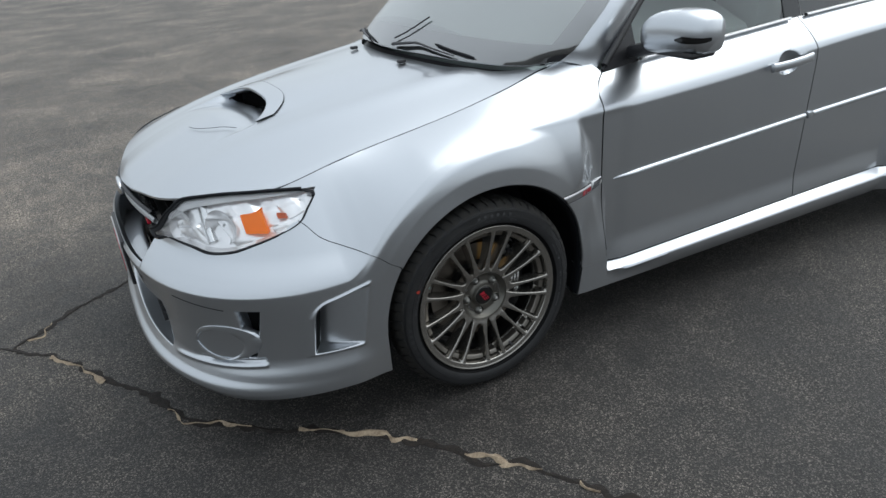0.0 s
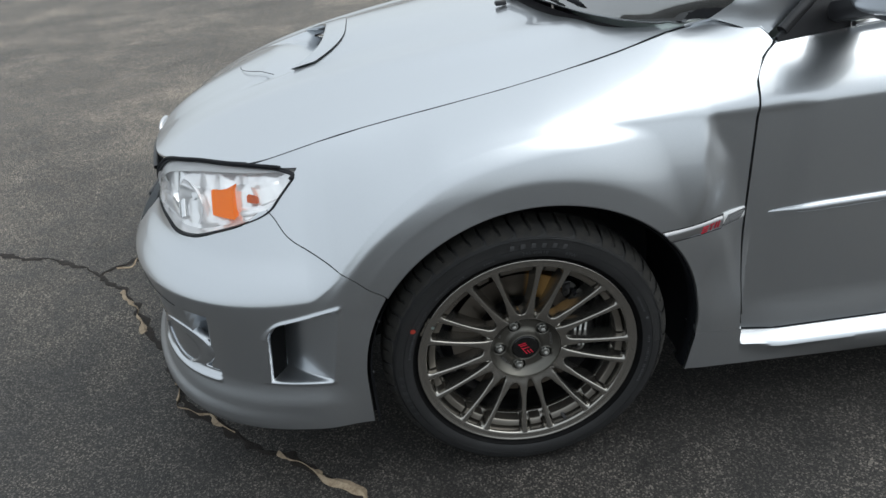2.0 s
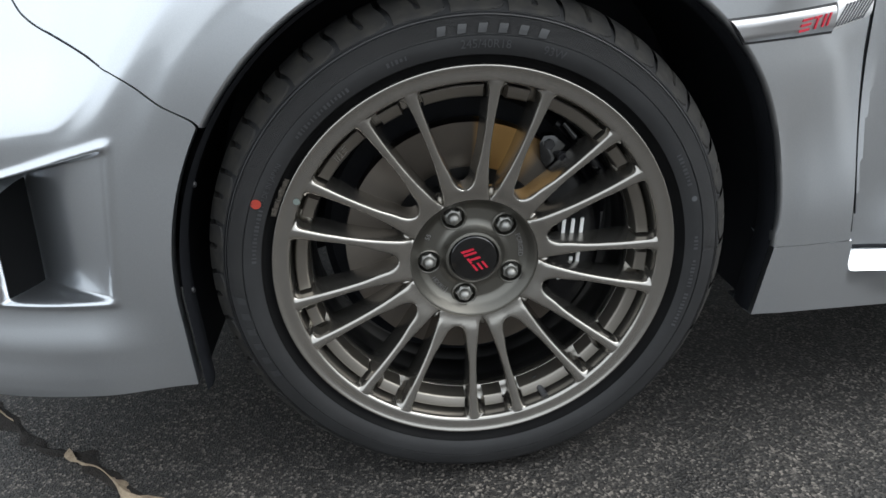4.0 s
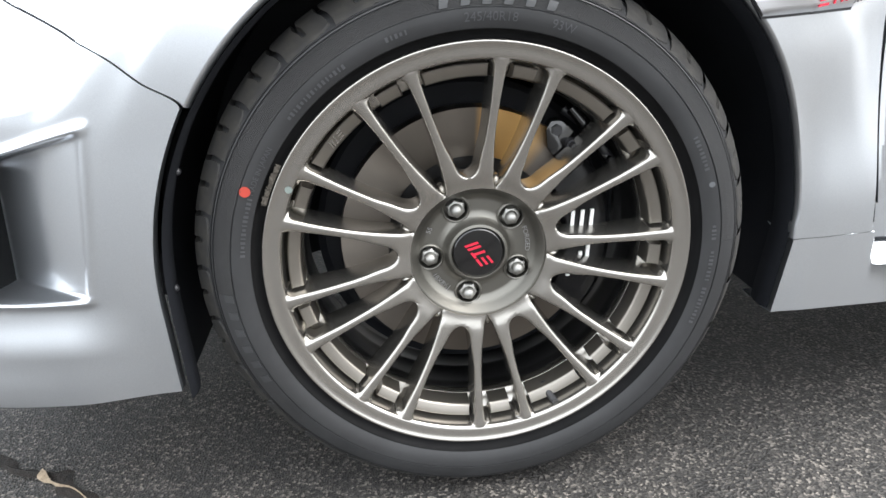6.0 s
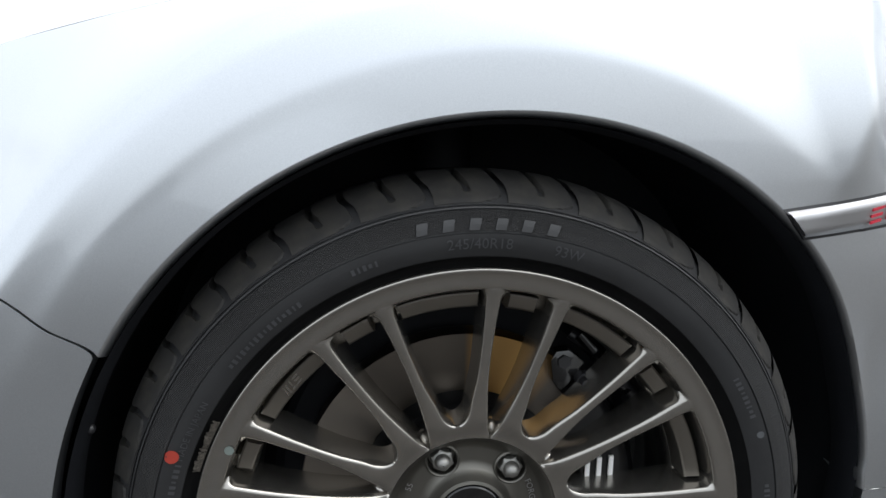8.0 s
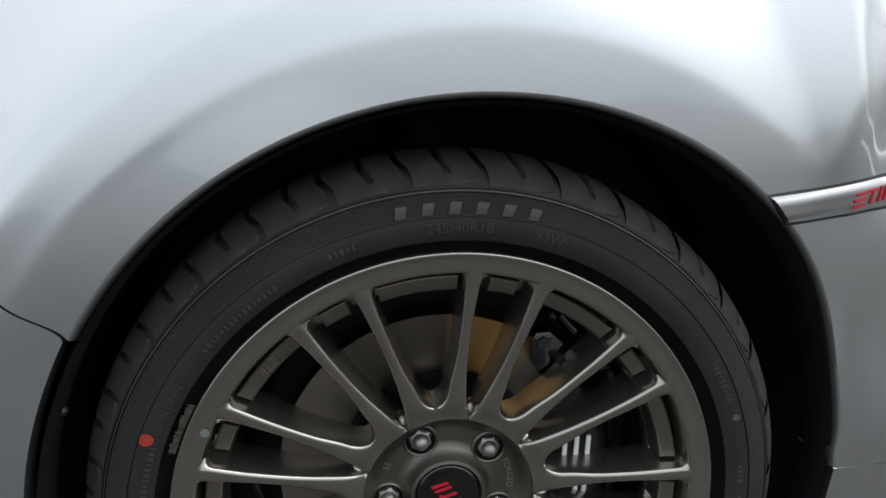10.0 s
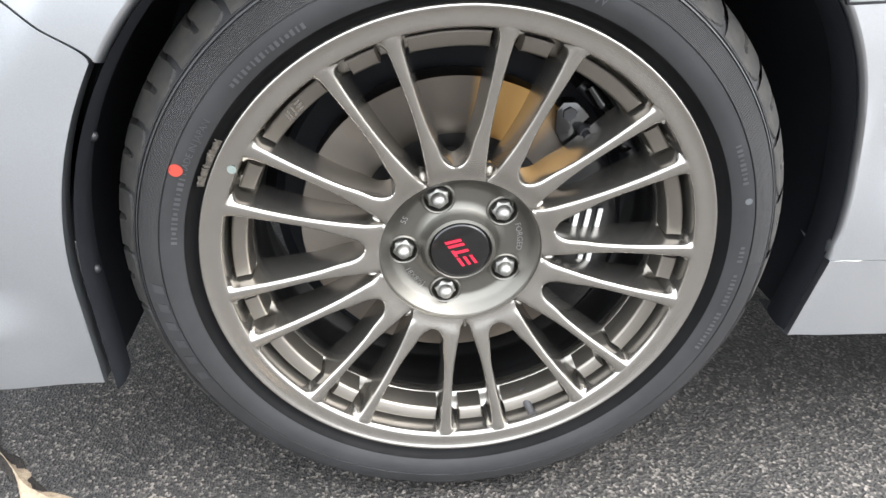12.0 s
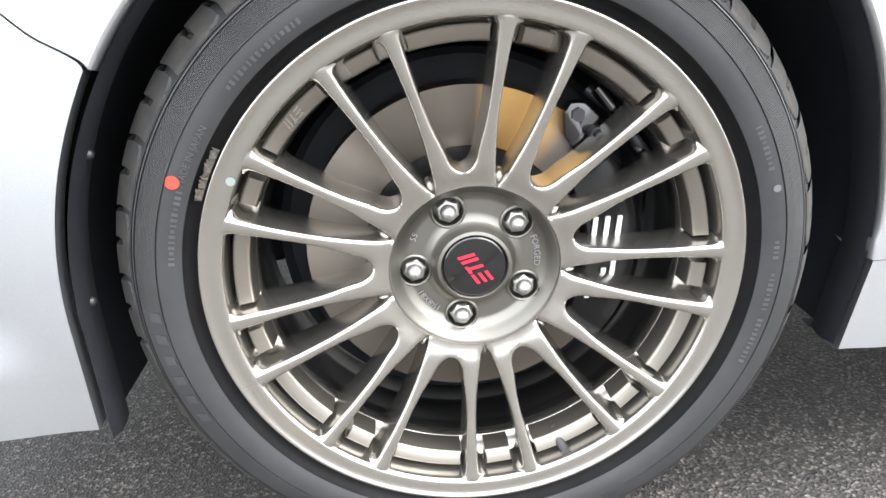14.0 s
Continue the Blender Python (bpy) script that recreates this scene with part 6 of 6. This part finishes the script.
    # tyre
    revolve("tyre", TYRE, RUBBER, wheel, "low-profile black road tyre, new", 240, sharp=28)
    revolve("bead_band", [(0.2466, 0.0050), (0.2478, 0.0038), (0.2500, 0.0030), (0.2528, 0.0012), (0.2552, -0.0020), (0.2567, -0.0058), (0.2574, -0.0080)], BEAD_SHADE, wheel, "near-black band of painted shade between tyre and rim", 240)
    pitch = 2 * math.pi / 31
    lug = lug_mesh(pitch)
    lug.materials.append(TREAD)
    for k in range(31):
        ob = place("tread_block", lug, None, wheel)
        ob.rotation_euler = (0, -pitch * k, 0)
    smooth_edges(ob, 40)
    big = torus_text(0.2852, lambda r: sidewall(r) + 0.0002)
    small = torus_text(0.2690, lambda r: sidewall(r) + 0.0002)
    # maker's name as plain raised blocks
    for k in [95.6 - 4.4 * i for i in range(6)] + [203.0 - 4.4 * i for i in range(6)]:
        bm = bmesh.new()
        box(bm, (0.0092, 0.0095, 0.0020), (0, 0, 0), 0.0)
        for v in bm.verts:
            v.co.x += 0.22 * v.co.y
        bmesh.ops.subdivide_edges(bm, edges=bm.edges, cuts=3, use_grid_fill=True)
        for v, q in zip(bm.verts, big(k)(np.array([v.co[:] for v in bm.verts]))):
            v.co = q
        part("maker_block", bm, EMBOSS_DIM, wheel, "plain raised block on the sidewall", smooth=False)
    lettering("size_lettering", "245/40R18", 0.0125, 0.0014, torus_text(0.2690, lambda r: sidewall(r) + 0.0002)(86), EMBOSS, wheel, "raised tyre size letters")
    lettering("size_lettering", "93W", 0.0125, 0.0014, small(70), EMBOSS, wheel, "raised tyre size letters")
    lettering("sidewall_lettering", "MADE IN JAPAN", 0.0078, 0.0010, torus_text(0.2660, lambda r: sidewall(r) + 0.0002)(149.5), EMBOSS, wheel, "small raised letters")
    for angle, rad, count in ((127, 0.2665, 16), (163, 0.2655, 14), (106, 0.2680, 5), (23, 0.2700, 9), (2, 0.2700, 4), (-7, 0.2700, 8), (-18, 0.2700, 10)):
        t = torus_text(rad, lambda r: sidewall(r) + 0.0002)
        for k in range(count):
            w = 0.0030 if (k * 7 + count) % 3 else 0.0018
            me = bmesh.new()
            box(me, (w, 0.0050 if (k + count) % 4 else 0.0035, 0.0014), ((k - count / 2) * 0.0050, 0, 0))
            if k == 0:
                strip = me
            else:
                tmp = bpy.data.meshes.new("tmp")
                me.to_mesh(tmp)
                strip.from_mesh(tmp)
                me.free()
                bpy.data.meshes.remove(tmp)
        co = np.array([v.co[:] for v in strip.verts])
        for v, q in zip(strip.verts, t(angle)(co)):
            v.co = q
        part("small_print", strip, EMBOSS, wheel, "unreadable raised small print", smooth=False)
    # coloured balance dots and a torn paper tag
    for name, ang, rad, r, mat, lab in (("red_dot", math.degrees(math.atan2(0.115, -0.247)), 0.2725, 0.0058, DOT_RED, "red balance dot"), ("white_mark", math.degrees(math.atan2(0.071, 0.262)), 0.2715, 0.0034, MARK_GREY, "white inspection mark")):
        t = torus_text(rad, lambda r_: sidewall(r_) - 0.0012)
        bm = bmesh.new()
        bmesh.ops.create_circle(bm, cap_ends=True, segments=24, radius=r)
        co = np.array([v.co[:] for v in bm.verts])
        for v, q in zip(bm.verts, t(ang)(co)):
            v.co = q
        part(name, bm, mat, wheel, lab)
    bm = bmesh.new()
    bmesh.ops.create_circle(bm, cap_ends=True, segments=20, radius=0.0040)
    for v in bm.verts:
        v.co = (-0.204 + v.co.x, -0.0006, 0.109 + v.co.y)
    part("white_dot", bm, DOT_WHITE, wheel, "pale dot on the rim face")
    rng = np.random.default_rng(4)
    u = np.linspace(146.5, 157.5, 30)
    verts, faces = [], []
    for i, d in enumerate(u):
        a = radians(d)
        r0 = 0.2480
        r1 = 0.2520 + 0.0030 * rng.random()
        for r, y in ((r0, -0.0040), (r1, -0.0070)):
            verts.append((r * math.cos(a), y - 0.001 * rng.random(), r * math.sin(a)))
        if i:
            faces.append((2 * i - 2, 2 * i - 1, 2 * i + 1, 2 * i))
    place("paper_tag", raw("paper_tag", verts, faces), TAG, wheel, "torn remains of a paper tag")
    return wheel


wheel = build_wheel()
wheel.location = (0, 0, HUB_Z)
for far in (False, True):
    for x in (0.0, REAR):
        if x == 0.0 and not far:
            continue
        if x == REAR or far:
            w = copy_thing(wheel, pose(x, 2 * MID if far else 0, HUB_Z, 0, 0, 180 if far else 0))
            w.parent = car


def brake():
    rotor = revolve("brake_disc", [(0.1045, 0.0860), (0.1050, 0.0845), (0.1625, 0.0845), (0.1630, 0.0855), (0.1630, 0.113), (0.09, 0.113), (0.06, 0.10)], ROTOR, car, "bare metal brake disc with a golden reflection tinted in", 160, (0, 0, HUB_Z))
    revolve("disc_hat", [(0.050, 0.0610), (0.082, 0.0610), (0.0850, 0.0630), (0.0860, 0.0660), (0.0872, 0.0850), (0.0890, 0.0875), (0.1040, 0.0880), (0.1048, 0.0850)], BARREL, rotor, "black painted disc hat", 96, (0, 0, HUB_Z))
    # caliper hugging the rear edge of the disc
    t = np.radians(np.linspace(-38, 34, 40))[:, None]
    prof = np.array([(0.112, 0.082), (0.110, 0.062), (0.116, 0.054), (0.140, 0.052), (0.162, 0.055), (0.172, 0.064), (0.176, 0.085), (0.176, 0.13)])[None]
    grow = 1 - 0.10 * np.clip(np.abs(np.linspace(-1, 1, 40)[:, None]) * 3 - 2, 0, 1)
    rr = 0.143 + (prof[..., 0] - 0.143) * grow
    P = np.stack([rr * np.cos(t), prof[..., 1] + 0 * t, HUB_Z + rr * np.sin(t)], -1)
    cal = place("brake_caliper", tidy(grid_mesh("brake_caliper", P, 0.02, (0, 1, 0))), CALIPER, car, "black brake caliper with white mark")
    # plain white strokes: a comb above, slanting bars below
    comb = [(-0.026, z, 0.044, 0.0060) for z in (0.0165, 0.0, -0.0165)]
    bars = [(0.020, 0.0165, 0.034, 0.0060), (0.030, 0.004, 0.030, 0.0060), (0.036, -0.0145, 0.030, 0.0060)]
    for strokes in (comb, bars):
        bm = bmesh.new()
        for cx, cz, w, h in strokes:
            g = box(bm, (w, 0.003, h), (cx, 0, cz))
            for v in g["verts"]:
                v.co.z -= 0.12 * (v.co.x - 0.0)
        bmesh.ops.transform(bm, matrix=Matrix.Translation((0.129, 0.0505, 0.310)) @ Matrix.Rotation(radians(90), 4, "Y") @ Matrix.Diagonal((0.86, 1, 0.72, 1)), verts=bm.verts)
        part("caliper_mark", bm, MARK_WHITE, cal, "plain white logo strokes", smooth=False)
    # bracket plate, bolts, bleed nipple and bridge pipes above the caliper
    bm = bmesh.new()
    shape = ((0.091, 0.134), (0.097, 0.143), (0.111, 0.143), (0.1255, 0.129), (0.1245, 0.114), (0.115, 0.108), (0.118, 0.094), (0.136, 0.074), (0.131, 0.066), (0.110, 0.074), (0.104, 0.094), (0.092, 0.112))
    face = bm.faces.new([bm.verts.new((x, 0.060, HUB_Z + z)) for x, z in shape])
    body = bmesh.ops.extrude_face_region(bm, geom=[face])
    bmesh.ops.translate(bm, verts=[v for v in body["geom"] if isinstance(v, bmesh.types.BMVert)], vec=(0, 0.018, 0))
    bmesh.ops.bevel(bm, geom=list(bm.edges), offset=0.0022, segments=2, affect="EDGES", profile=0.5)
    part("caliper_bracket", bm, GLOSS, cal, "gloss black caliper bracket")
    for x, z, r, y0, depth, sides in ((0.1035, 0.1325, 0.0072, 0.056, 0.010, 6), (0.1205, 0.114, 0.0078, 0.050, 0.022, 16), (0.1205, 0.114, 0.0056, 0.040, 0.014, 12), (0.124, 0.083, 0.0066, 0.055, 0.012, 6)):
        bm = bmesh.new()
        bmesh.ops.create_cone(bm, cap_ends=True, segments=sides, radius1=r, radius2=r * 0.92, depth=depth, matrix=Matrix.Translation((x, y0 + depth / 2, HUB_Z + z)) @ Matrix.Rotation(radians(90), 4, "X"))
        part("bracket_bolt", bm, TRIM, cal, "black bolt head")
    for p, q, r in (((0.127, 0.080, 0.152), (0.142, 0.074, 0.132), 0.0075), ((0.142, 0.074, 0.132), (0.149, 0.072, 0.122), 0.0055), ((0.158, 0.078, 0.112), (0.170, 0.074, 0.088), 0.0070), ((0.112, 0.062, -0.055), (0.118, 0.062, -0.085), 0.009), ((0.132, 0.062, -0.052), (0.136, 0.062, -0.080), 0.007)):
        tube("bridge_pipe", [(x, y, HUB_Z + z) for x, y, z in (p, tuple((a + b) / 2 for a, b in zip(p, q)), q)], r, GLOSS, cal, "black bridge pipe of the caliper")
    tube("brake_hose", [(0.12, 0.09, HUB_Z + 0.15), (0.15, 0.075, HUB_Z + 0.125), (0.165, 0.072, HUB_Z + 0.10), (0.185, 0.08, HUB_Z + 0.075)], 0.006, TRIM, cal, "black brake hose")
    tube("suspension_strut", [(0.01, 0.22, HUB_Z - 0.05), (0.02, 0.25, HUB_Z + 0.36)], 0.035, LINER, car, "black suspension strut")
    revolve("dust_shield", [(0.05, 0.135), (0.185, 0.135), (0.193, 0.125)], LINER, car, "black disc dust shield", 60, (0, 0, HUB_Z))


brake()


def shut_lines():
    """Black seals that show in the gaps between panels."""
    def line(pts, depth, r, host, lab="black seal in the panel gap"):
        P = np.array(pts) + np.array(depth)
        tube("gap_seal", P, r, LINER, host, lab, 8)

    xs = np.linspace(-0.545, 0.405, 80)
    line([(x, float(nose(x, top_z(x) - 0.003)) + 0.001, float(top_z(x)) - 0.003 + 0.0022 * float(step(0.08, 0.25, x))) for x in xs], (0, 0.0025, -0.0010), 0.0019, bonnet)
    zs = np.linspace(0.527, 0.684, 30)
    line([side(float(SEAM(z)) + 0.0005, z + 0.0007) for z in zs], (0.0, 0.0020, 0.0), 0.0016, bumper)
    zs = np.linspace(0.266, 0.955, 60)
    line([side(float(DOOR_FRONT(z)) - 0.0015, z) for z in zs if z < 0.925], (0, 0.0042, 0), 0.0028, front_door)
    line([side(1.5145 - 0.02 * float(step(0.8, 0.97, z)), z) for z in zs], (0, 0.0042, 0), 0.0028, rear_door)
    xs = np.linspace(0.52, 2.2, 60)
    line([side(x, float(SILL(x)) + 0.001) for x in xs], (0, 0.002, 0), 0.003, front_door)


shut_lines()
